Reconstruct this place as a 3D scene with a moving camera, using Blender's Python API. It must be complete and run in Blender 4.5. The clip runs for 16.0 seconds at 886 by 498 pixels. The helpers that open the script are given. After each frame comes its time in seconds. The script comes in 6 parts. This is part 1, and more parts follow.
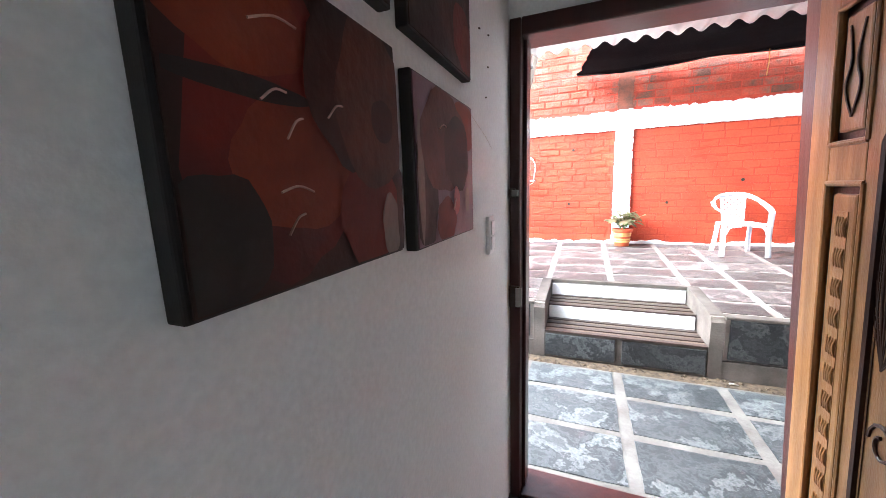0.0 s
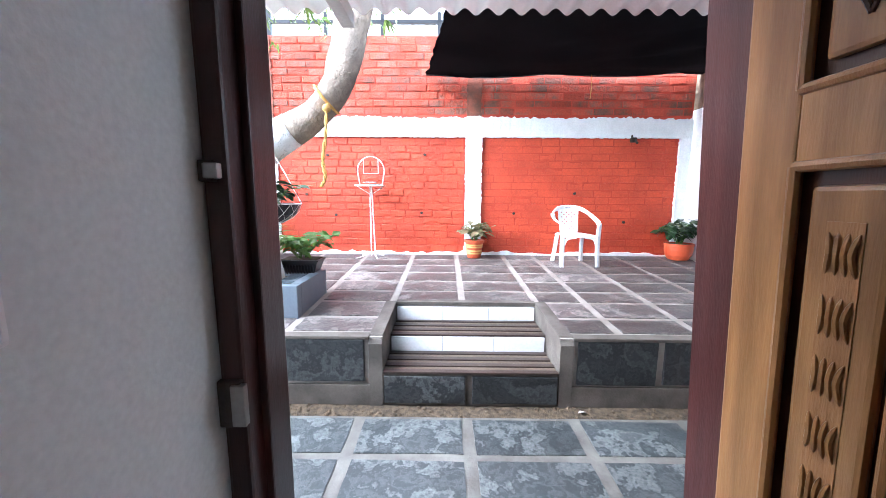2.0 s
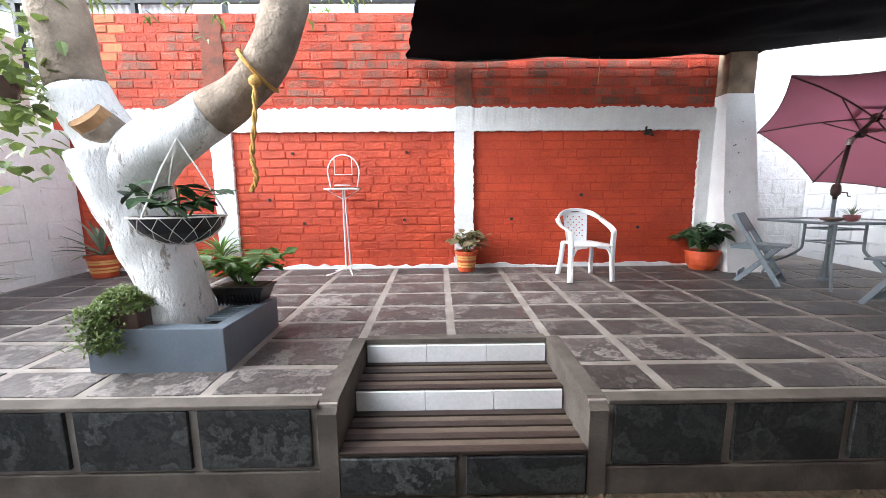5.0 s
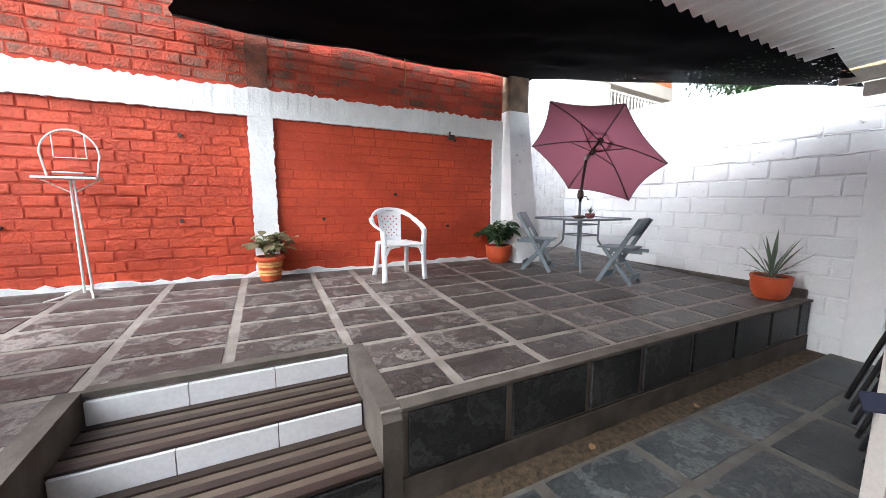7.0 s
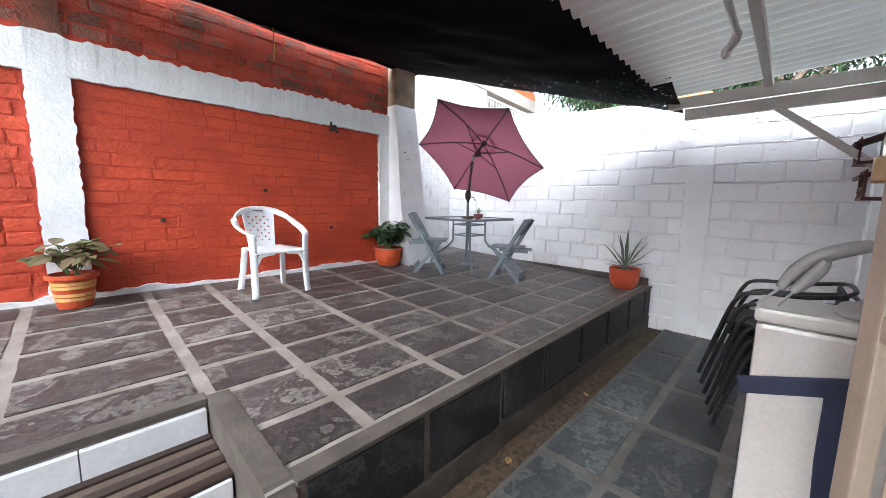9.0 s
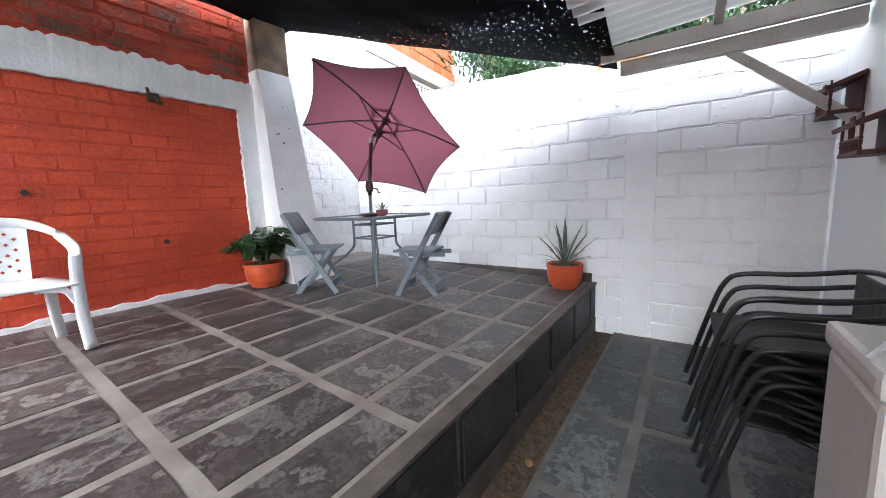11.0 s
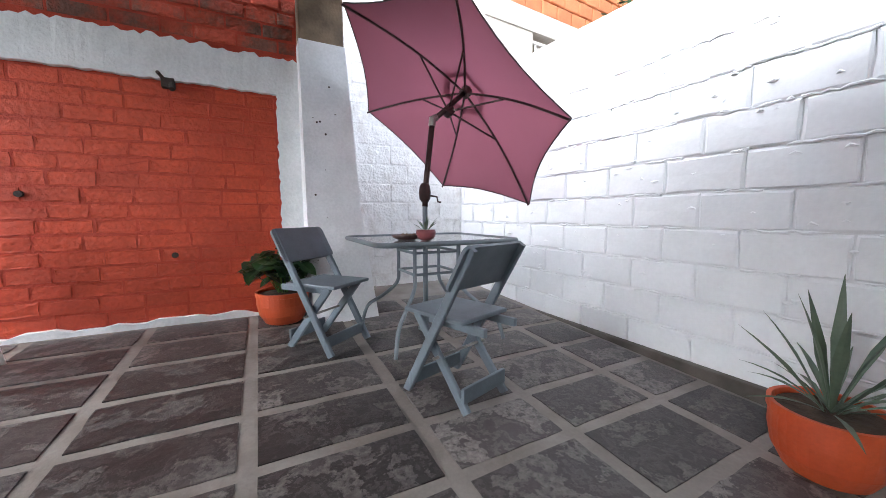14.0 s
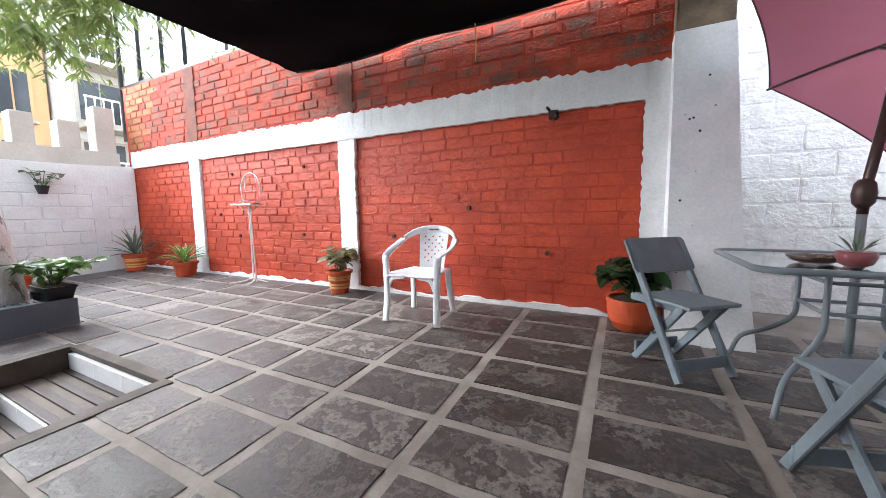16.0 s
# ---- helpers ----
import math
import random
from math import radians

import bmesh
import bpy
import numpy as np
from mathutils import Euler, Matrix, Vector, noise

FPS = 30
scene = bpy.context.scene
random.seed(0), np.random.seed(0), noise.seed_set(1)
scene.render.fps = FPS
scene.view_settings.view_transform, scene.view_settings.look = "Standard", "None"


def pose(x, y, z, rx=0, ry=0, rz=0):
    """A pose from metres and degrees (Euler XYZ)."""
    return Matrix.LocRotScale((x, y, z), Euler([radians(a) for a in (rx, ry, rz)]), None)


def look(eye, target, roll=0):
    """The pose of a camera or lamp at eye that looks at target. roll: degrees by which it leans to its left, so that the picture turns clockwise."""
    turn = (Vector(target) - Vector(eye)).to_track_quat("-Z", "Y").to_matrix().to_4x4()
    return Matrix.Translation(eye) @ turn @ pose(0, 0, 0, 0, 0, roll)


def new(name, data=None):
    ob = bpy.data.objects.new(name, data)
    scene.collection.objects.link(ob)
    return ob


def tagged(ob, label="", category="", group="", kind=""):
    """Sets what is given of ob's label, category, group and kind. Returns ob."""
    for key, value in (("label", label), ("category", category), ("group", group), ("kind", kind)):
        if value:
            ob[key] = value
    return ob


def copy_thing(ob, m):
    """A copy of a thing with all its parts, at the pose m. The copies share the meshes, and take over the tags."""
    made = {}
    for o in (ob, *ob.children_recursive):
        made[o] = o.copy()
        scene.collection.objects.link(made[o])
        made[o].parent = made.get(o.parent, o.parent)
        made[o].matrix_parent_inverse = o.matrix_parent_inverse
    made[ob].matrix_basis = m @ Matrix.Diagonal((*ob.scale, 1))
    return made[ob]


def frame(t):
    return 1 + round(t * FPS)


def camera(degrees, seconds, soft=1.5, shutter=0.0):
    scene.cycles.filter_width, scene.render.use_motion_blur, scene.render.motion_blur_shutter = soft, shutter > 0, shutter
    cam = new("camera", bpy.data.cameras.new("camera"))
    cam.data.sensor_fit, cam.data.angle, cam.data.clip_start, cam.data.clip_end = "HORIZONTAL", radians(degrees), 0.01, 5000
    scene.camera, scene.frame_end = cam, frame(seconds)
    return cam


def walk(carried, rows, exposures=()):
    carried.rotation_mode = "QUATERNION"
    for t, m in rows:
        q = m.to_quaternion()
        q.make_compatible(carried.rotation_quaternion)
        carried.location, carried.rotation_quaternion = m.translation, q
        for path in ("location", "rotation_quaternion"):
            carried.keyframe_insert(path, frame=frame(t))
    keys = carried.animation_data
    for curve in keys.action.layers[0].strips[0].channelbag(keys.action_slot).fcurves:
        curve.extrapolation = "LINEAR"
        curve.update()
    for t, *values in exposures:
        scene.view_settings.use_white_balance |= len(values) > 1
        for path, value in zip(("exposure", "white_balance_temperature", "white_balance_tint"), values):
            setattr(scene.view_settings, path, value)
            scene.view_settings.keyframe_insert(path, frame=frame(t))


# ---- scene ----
cam = camera(102.5, 16.0, soft=0.8)
PATH = [
    (0, (-0.263, -0.717, 1.629), (-0.992, 1.116, 1.301), -1.9),
    (0.5, (-0.144, -0.563, 1.628), (-0.662, 1.345, 1.323), -1.3),
    (1, (-0.043, -0.387, 1.625), (-0.425, 1.553, 1.328), -0.6),
    (1.5, (-0.04, -0.152, 1.59), (-0.242, 1.81, 1.262), -0.7),
    (2, (-0.109, 0.173, 1.559), (-0.126, 2.153, 1.273), 0.4),
    (2.5, (-0.083, 0.445, 1.556), (-0.052, 2.425, 1.274), 0.1),
    (3, (-0.037, 0.653, 1.541), (-0.015, 2.631, 1.248), -0.1),
    (3.2, (-0.075, 0.703, 1.548), (-0.102, 2.683, 1.266), 0.4),
    (5.3, (-0.012, 1.012, 1.58), (0.038, 2.993, 1.312), -1.0),
    (5.5, (0.043, 1.042, 1.567), (0.205, 3.019, 1.311), -0.8),
    (6, (0.175, 1.097, 1.533), (0.599, 3.038, 1.305), -0.4),
    (6.5, (0.255, 1.13, 1.523), (0.879, 3.013, 1.269), -0.3),
    (7, (0.306, 1.162, 1.532), (1.188, 2.938, 1.272), 0.3),
    (7.5, (0.334, 1.237, 1.528), (1.471, 2.861, 1.268), 1.0),
    (8, (0.296, 1.38, 1.55), (1.643, 2.835, 1.283), 2.1),
    (8.2, (0.276, 1.426, 1.572), (1.683, 2.823, 1.306), 2.1),
    (10.3, (0.963, 1.735, 1.467), (2.407, 3.097, 1.221), 0.1),
    (10.5, (1.103, 1.796, 1.472), (2.588, 3.115, 1.243), -0.2),
    (11, (1.477, 1.906, 1.456), (3.101, 3.043, 1.19), -2.3),
    (11.5, (1.883, 1.992, 1.46), (3.507, 3.129, 1.192), -1.8),
    (12, (2.265, 2.149, 1.448), (3.914, 3.252, 1.195), -0.3),
    (12.5, (2.59, 2.253, 1.448), (4.196, 3.414, 1.182), -2.3),
    (13, (2.912, 2.279, 1.456), (4.37, 3.624, 1.202), -0.6),
    (13.5, (3.113, 2.375, 1.446), (4.385, 3.904, 1.239), -0.5),
    (14, (3.265, 2.484, 1.493), (4.173, 4.255, 1.3), -0.2),
    (14.5, (3.366, 2.508, 1.512), (3.724, 4.465, 1.31), -0.3),
    (15, (3.413, 2.492, 1.53), (3.12, 4.463, 1.368), -0.4),
    (15.5, (3.397, 2.449, 1.549), (2.732, 4.327, 1.377), -1.0),
    (16, (3.315, 2.401, 1.583), (2.411, 4.174, 1.382), -0.7),
]
EXPOSURES = [(0.0, 4.6, 5700, 10), (0.6, 4.55, 5700, 10), (1.2, 4.35, 5500, 10), (2.0, 3.8, 5300, 10), (2.5, 3.25, 5400, 10), (3.2, 2.95, 5650, 10), (5.3, 2.75, 6000, 10), (7.0, 2.65, 6000, 10), (8.2, 2.65, 5950, 10), (10.5, 2.8, 5800, 10), (13.0, 2.85, 5800, 10), (14.0, 2.72, 5850, 10), (15.0, 2.82, 5850, 10), (16.0, 2.85, 5950, 10)]
walk(cam, [(t, look(eye, target, roll)) for t, eye, target, roll in PATH], EXPOSURES)

# ---- daylight: a bright overcast sky ----
world = bpy.data.worlds.new("sky")
scene.world = world
world.use_nodes = True
wn = world.node_tree.nodes
sky = wn.new("ShaderNodeTexSky")
sky.sky_type, sky.sun_disc = "NISHITA", False
sky.sun_elevation, sky.sun_rotation = radians(29), radians(272)
sky.dust_density, sky.air_density = 2.0, 1.2
hsv = wn.new("ShaderNodeHueSaturation")
hsv.inputs["Saturation"].default_value = 0.35
world.node_tree.links.new(sky.outputs[0], hsv.inputs["Color"])
world.node_tree.links.new(hsv.outputs[0], wn["Background"].inputs[0])
wn["Background"].inputs[1].default_value = 0.15
sun = new("sun", bpy.data.lights.new("sun", "SUN"))
sun.data.energy, sun.data.angle, sun.data.color = 3.5, radians(80), (1.0, 0.985, 0.96)
sun.matrix_world = look((-8.74, 3.69, 4.85), (0.0, 4.0, 0.0))

# ---- materials ----
def mat(name, base, alt=None, scale=3.0, fine=45.0, rough=0.7, bump=0.15, metal=0.0, mix=0.5, rand=0.0, spec=0.4, alpha=1.0, thresh=(0.35, 0.65), depth=0.02, stretch=(1, 1, 1), warp=0.0, rag=0.5, grain=0.14, island=False):
    m = bpy.data.materials.new(name)
    m.use_nodes = True
    nt = m.node_tree
    n, l = nt.nodes, nt.links
    b = n["Principled BSDF"]
    b.inputs["Roughness"].default_value, b.inputs["Metallic"].default_value = rough, metal
    b.inputs["Specular IOR Level"].default_value = spec
    b.inputs["Alpha"].default_value = alpha
    geo = n.new("ShaderNodeNewGeometry")
    mp = n.new("ShaderNodeMapping")
    mp.inputs["Scale"].default_value = stretch
    l.new(geo.outputs["Position"], mp.inputs["Vector"])
    big, small = n.new("ShaderNodeTexNoise"), n.new("ShaderNodeTexNoise")
    for node, s, d in ((big, scale, 6.0), (small, fine, 4.0)):
        node.inputs["Scale"].default_value, node.inputs["Detail"].default_value = s, d
        l.new(mp.outputs[0], node.inputs["Vector"])
    big.inputs["Distortion"].default_value, big.inputs["Roughness"].default_value = warp, rag
    ramp = n.new("ShaderNodeMapRange")
    ramp.inputs["From Min"].default_value, ramp.inputs["From Max"].default_value = thresh
    l.new(big.outputs["Fac"], ramp.inputs["Value"])
    amt = n.new("ShaderNodeMath")
    amt.operation = "MULTIPLY"
    amt.inputs[1].default_value = mix
    l.new(ramp.outputs[0], amt.inputs[0])
    mx = n.new("ShaderNodeMix")
    mx.data_type = "RGBA"
    mx.inputs["A"].default_value = (*base, 1)
    mx.inputs["B"].default_value = (*(alt or [c * 0.6 for c in base]), 1)
    l.new(amt.outputs[0], mx.inputs["Factor"])
    hs = n.new("ShaderNodeHueSaturation")
    l.new(mx.outputs["Result"], hs.inputs["Color"])
    val = n.new("ShaderNodeMapRange")
    val.inputs["To Min"].default_value, val.inputs["To Max"].default_value = 1 - grain, 1 + grain
    l.new(small.outputs["Fac"], val.inputs["Value"])
    last = val.outputs[0]
    if rand:
        info, rr, mul = n.new("ShaderNodeObjectInfo"), n.new("ShaderNodeMapRange"), n.new("ShaderNodeMath")
        rr.inputs["To Min"].default_value, rr.inputs["To Max"].default_value = 1 - rand, 1 + rand
        l.new(geo.outputs["Random Per Island"] if island else info.outputs["Random"], rr.inputs["Value"])
        mul.operation = "MULTIPLY"
        l.new(rr.outputs[0], mul.inputs[0])
        l.new(last, mul.inputs[1])
        last = mul.outputs[0]
    l.new(last, hs.inputs["Value"])
    l.new(hs.outputs[0], b.inputs["Base Color"])
    if bump:
        sm = n.new("ShaderNodeMath")
        sm.operation = "MULTIPLY_ADD"
        sm.inputs[1].default_value = 0.4
        l.new(small.outputs["Fac"], sm.inputs[0])
        l.new(big.outputs["Fac"], sm.inputs[2])
        bp = n.new("ShaderNodeBump")
        bp.inputs["Strength"].default_value, bp.inputs["Distance"].default_value = bump, depth
        l.new(sm.outputs[0], bp.inputs["Height"])
        l.new(bp.outputs[0], b.inputs["Normal"])
    return m


RED = mat("red_wall_paint", (0.55, 0.072, 0.026), (0.38, 0.045, 0.018), 2.2, 38, 0.6, 0.8, rand=0.1, mix=0.85, grain=0.3, island=True)
RED_OLD = mat("weathered_red_paint", (0.40, 0.060, 0.030), (0.17, 0.085, 0.060), 2.6, 45, 0.85, 1.0, rand=0.25, mix=0.9, thresh=(0.45, 0.60), grain=0.35, rag=0.72, depth=0.03, island=True)
MORTAR_RED = mat("red_painted_mortar", (0.46, 0.052, 0.023), (0.34, 0.038, 0.018), 6, 70, 0.75, 0.7, mix=0.8)
WHITE = mat("white_lime_paint", (0.80, 0.80, 0.80), (0.66, 0.66, 0.66), 4, 50, 0.75, 0.45, mix=0.6)
WHITE_BLOCK = mat("white_painted_block", (0.86, 0.865, 0.87), (0.80, 0.805, 0.81), 7, 45, 0.55, 0.3, rand=0.03, mix=0.5, depth=0.010, warp=0.4, grain=0.05)
WHITE_ROUGH = mat("rough_white_plaster", (0.78, 0.77, 0.75), (0.48, 0.44, 0.39), 9, 40, 0.85, 0.9, mix=0.5, thresh=(0.5, 0.72), depth=0.03)
WEST_WHITE = mat("chalky_white_wall", (0.74, 0.73, 0.71), (0.60, 0.58, 0.55), 3, 40, 0.85, 0.5, mix=0.6)
INNER = mat("interior_wall_paint", (0.72, 0.745, 0.74), (0.65, 0.67, 0.665), 2, 90, 0.6, 0.12, mix=0.5)
def slate_mat(name, dark, light, rough=0.42):
    """Cleft slate: stepped plateaus with crisp broken edges, other on each slab."""
    m = bpy.data.materials.new(name)
    m.use_nodes = True
    n, l = m.node_tree.nodes, m.node_tree.links
    b = n["Principled BSDF"]
    b.inputs["Specular IOR Level"].default_value = 0.38
    geo, info = n.new("ShaderNodeNewGeometry"), n.new("ShaderNodeObjectInfo")
    off = n.new("ShaderNodeVectorMath")
    off.operation = "MULTIPLY_ADD"
    off.inputs[1].default_value = (37.0, 53.0, 11.0)
    l.new(info.outputs["Random"], off.inputs[0])
    l.new(geo.outputs["Position"], off.inputs[2])
    def tex(scale, detail, rag, warp):
        t = n.new("ShaderNodeTexNoise")
        t.inputs["Scale"].default_value, t.inputs["Detail"].default_value = scale, detail
        t.inputs["Roughness"].default_value, t.inputs["Distortion"].default_value = rag, warp
        l.new(off.outputs[0], t.inputs["Vector"])
        return t.outputs["Fac"]
    cleft, grit, cloud = tex(4.6, 8.0, 0.66, 0.15), tex(45.0, 5.0, 0.7, 0.2), tex(1.1, 2.0, 0.5, 0.0)
    steps = n.new("ShaderNodeValToRGB")
    steps.color_ramp.interpolation = "LINEAR"
    el = steps.color_ramp.elements
    el[0].position, el[0].color = 0.30, (0.05, 0.05, 0.05, 1)
    el[1].position, el[1].color = 0.74, (0.30, 0.30, 0.30, 1)
    for p, v in ((0.415, 0.10), (0.422, 0.34), (0.462, 0.28), (0.468, 0.06), (0.522, 0.10), (0.528, 0.62), (0.560, 0.85), (0.600, 0.62), (0.606, 0.22), (0.66, 0.30)):
        e = el.new(p)
        e.color = (v, v, v, 1)
    l.new(cleft, steps.inputs["Fac"])
    mx = n.new("ShaderNodeMix")
    mx.data_type = "RGBA"
    mx.inputs["A"].default_value, mx.inputs["B"].default_value = (*dark, 1), (*light, 1)
    amt = n.new("ShaderNodeMath")
    amt.operation = "MULTIPLY"
    sp = n.new("ShaderNodeMapRange")
    sp.inputs["From Min"].default_value, sp.inputs["From Max"].default_value = 0.3, 0.62
    sp.inputs["To Min"].default_value, sp.inputs["To Max"].default_value = 0.35, 1.1
    l.new(grit, sp.inputs["Value"])
    l.new(steps.outputs["Color"], amt.inputs[0])
    l.new(sp.outputs[0], amt.inputs[1])
    l.new(amt.outputs[0], mx.inputs["Factor"])
    hs = n.new("ShaderNodeHueSaturation")
    l.new(mx.outputs["Result"], hs.inputs["Color"])
    tone, each, mul = n.new("ShaderNodeMapRange"), n.new("ShaderNodeMapRange"), n.new("ShaderNodeMath")
    tone.inputs["From Min"].default_value, tone.inputs["From Max"].default_value = 0.3, 0.7
    tone.inputs["To Min"].default_value, tone.inputs["To Max"].default_value = 0.78, 1.25
    each.inputs["To Min"].default_value, each.inputs["To Max"].default_value = 0.72, 1.25
    l.new(cloud, tone.inputs["Value"])
    l.new(info.outputs["Random"], each.inputs["Value"])
    mul.operation = "MULTIPLY"
    l.new(tone.outputs[0], mul.inputs[0])
    l.new(each.outputs[0], mul.inputs[1])
    l.new(mul.outputs[0], hs.inputs["Value"])
    l.new(hs.outputs[0], b.inputs["Base Color"])
    rg = n.new("ShaderNodeMapRange")
    rg.inputs["To Min"].default_value, rg.inputs["To Max"].default_value = rough - 0.08, rough + 0.25
    l.new(steps.outputs["Color"], rg.inputs["Value"])
    l.new(rg.outputs[0], b.inputs["Roughness"])
    ht, bp = n.new("ShaderNodeMath"), n.new("ShaderNodeBump")
    ht.operation = "MULTIPLY_ADD"
    ht.inputs[1].default_value = 0.5
    l.new(grit, ht.inputs[0])
    l.new(steps.outputs["Color"], ht.inputs[2])
    bp.inputs["Strength"].default_value, bp.inputs["Distance"].default_value = 0.55, 0.008
    l.new(ht.outputs[0], bp.inputs["Height"])
    l.new(bp.outputs[0], b.inputs["Normal"])
    return m


SLATE = slate_mat("brown_grey_slate", (0.042, 0.034, 0.032), (0.21, 0.188, 0.172), 0.5)
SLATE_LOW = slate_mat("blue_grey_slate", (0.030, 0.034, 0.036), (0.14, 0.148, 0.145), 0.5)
# riser slate: same slate, with the front face's deep shade put into its colour
SLATE_RISER = slate_mat("shade_toned_riser_slate", (0.012, 0.013, 0.014), (0.075, 0.078, 0.076), 0.55)
# walkway grout: the shade under the roof is partly put into this darker colour
GROUT_LOW = mat("shade_toned_cement_grout", (0.145, 0.136, 0.122), (0.07, 0.062, 0.054), 4, 60, 0.7, 0.35, mix=0.8)
GROUT = mat("cement_grout", (0.27, 0.243, 0.217), (0.17, 0.143, 0.12), 4, 60, 0.8, 0.35, mix=0.8)
CEMENT = mat("grey_cement", (0.115, 0.098, 0.082), (0.055, 0.046, 0.038), 5, 60, 0.85, 0.4, mix=0.8)
GRAVEL = mat("sandy_gravel", (0.105, 0.074, 0.045), (0.045, 0.031, 0.019), 25, 120, 0.95, 1.0, mix=0.9)
TREAD_DARK = mat("dark_brown_tread", (0.030, 0.018, 0.014), (0.06, 0.042, 0.033), 6, 60, 0.5, 0.3)
TREAD_LIGHT = mat("pale_brown_tread", (0.12, 0.088, 0.066), (0.07, 0.05, 0.038), 6, 60, 0.6, 0.3)
WHITE_TILE = mat("white_riser_tile", (0.80, 0.80, 0.81), (0.7, 0.7, 0.71), 3, 50, 0.25, 0.03, rand=0.04)
PILLAR_OLD = mat("stained_concrete", (0.26, 0.19, 0.13), (0.11, 0.085, 0.06), 6, 50, 0.9, 0.7, mix=0.8)
ROOFING = mat("white_roof_sheet", (0.76, 0.76, 0.74), (0.66, 0.66, 0.64), 2, 60, 0.5, 0.08, mix=0.5)
ROOF_WOOD = mat("white_painted_timber", (0.62, 0.60, 0.56), (0.48, 0.45, 0.41), 6, 50, 0.6, 0.2)
BARK = mat("grey_bark", (0.30, 0.24, 0.18), (0.17, 0.13, 0.10), 10, 50, 0.9, 0.9, mix=0.8, depth=0.03)
BARK_WHITE = mat("whitewashed_bark", (0.78, 0.77, 0.75), (0.24, 0.20, 0.16), 11, 60, 0.85, 1.0, mix=0.85, thresh=(0.575, 0.64), depth=0.03, stretch=(1, 1, 0.45), rag=0.68)
CUT_WOOD = mat("sawn_wood", (0.34, 0.19, 0.085), (0.20, 0.10, 0.045), 12, 60, 0.8, 0.4)
PLANTER = mat("blue_grey_paint", (0.115, 0.140, 0.170), (0.16, 0.185, 0.21), 4, 60, 0.55, 0.2, mix=0.6)
CHAIR_GREY = mat("grey_blue_painted_wood", (0.165, 0.20, 0.225), (0.12, 0.145, 0.165), 8, 90, 0.45, 0.12, mix=0.6)
PLASTIC = mat("white_plastic", (0.82, 0.83, 0.84), (0.76, 0.77, 0.78), 3, 40, 0.32, 0.02, mix=0.5)
TABLE_METAL = mat("grey_powder_coat", (0.19, 0.22, 0.235), (0.14, 0.16, 0.175), 8, 90, 0.4, 0.05)
CANOPY = mat("mauve_canvas", (0.25, 0.085, 0.12), (0.22, 0.072, 0.10), 2.5, 220, 0.85, 0.12, mix=0.6)
RIB = mat("dark_bronze_metal", (0.060, 0.035, 0.032), (0.09, 0.05, 0.045), 10, 90, 0.4, 0.05, metal=0.4)
TERRACOTTA = mat("orange_terracotta", (0.53, 0.085, 0.026), (0.40, 0.06, 0.02), 5, 70, 0.5, 0.15, mix=0.6)
BAND = mat("cream_painted_band", (0.66, 0.36, 0.12), (0.52, 0.27, 0.09), 10, 70, 0.6, 0.15)
SOIL = mat("dark_soil", (0.045, 0.03, 0.02), (0.10, 0.07, 0.045), 20, 90, 0.95, 0.9)
LEAF_DARK = mat("deep_green_leaf", (0.016, 0.042, 0.014), (0.035, 0.08, 0.025), 14, 90, 0.38, 0.1, mix=0.8)
LEAF_MID = mat("green_leaf", (0.07, 0.15, 0.035), (0.13, 0.20, 0.06), 14, 90, 0.45, 0.1, mix=0.8)
LEAF_PALE = mat("grey_green_leaf", (0.15, 0.20, 0.13), (0.22, 0.25, 0.17), 12, 90, 0.5, 0.1, mix=0.8)
LEAF_ALOE = mat("grey_green_aloe", (0.075, 0.11, 0.07), (0.12, 0.15, 0.10), 12, 90, 0.45, 0.1, mix=0.8)
LEAF_LIME = mat("yellow_green_leaf", (0.15, 0.20, 0.06), (0.09, 0.14, 0.04), 14, 90, 0.5, 0.1, mix=0.8)
LEAF_STRIPE = mat("pale_leaf_stripe", (0.46, 0.48, 0.30), (0.36, 0.40, 0.22), 14, 90, 0.5, 0.1)
LEAF_DUSK = mat("olive_pink_leaf", (0.14, 0.15, 0.065), (0.27, 0.17, 0.12), 12, 90, 0.5, 0.1, mix=0.8)
BLACK_TUB = mat("black_plastic", (0.014, 0.014, 0.016), (0.03, 0.03, 0.032), 8, 90, 0.4, 0.1)
BLACK_METAL = mat("black_enamel_tube", (0.010, 0.010, 0.011), (0.022, 0.022, 0.022), 8, 90, 0.3, 0.05)
BLACK_WEAVE = mat("black_wicker", (0.013, 0.012, 0.012), (0.035, 0.033, 0.032), 30, 160, 0.55, 0.6)
NET = mat("black_shade_net", (0.004, 0.004, 0.005), (0.010, 0.010, 0.011), 1.2, 300, 1.0, 0.3, mix=0.8, spec=0.02)
ROPE = mat("straw_rope", (0.56, 0.33, 0.09), (0.42, 0.23, 0.06), 30, 150, 0.9, 0.6)
WIRE_WHITE = mat("white_wire", (0.78, 0.76, 0.72), (0.6, 0.58, 0.54), 10, 90, 0.5, 0.05)
DARK_IRON = mat("rusty_dark_iron", (0.03, 0.022, 0.018), (0.07, 0.04, 0.025), 20, 90, 0.7, 0.4)
FRAME_WOOD = mat("red_brown_varnished_wood", (0.030, 0.007, 0.006), (0.055, 0.014, 0.010), 5, 60, 0.32, 0.1, stretch=(6, 6, 0.6))
DOOR_WOOD = mat("golden_varnished_wood", (0.40, 0.205, 0.072), (0.23, 0.108, 0.036), 3, 40, 0.3, 0.12, mix=0.9, stretch=(9, 9, 0.8))
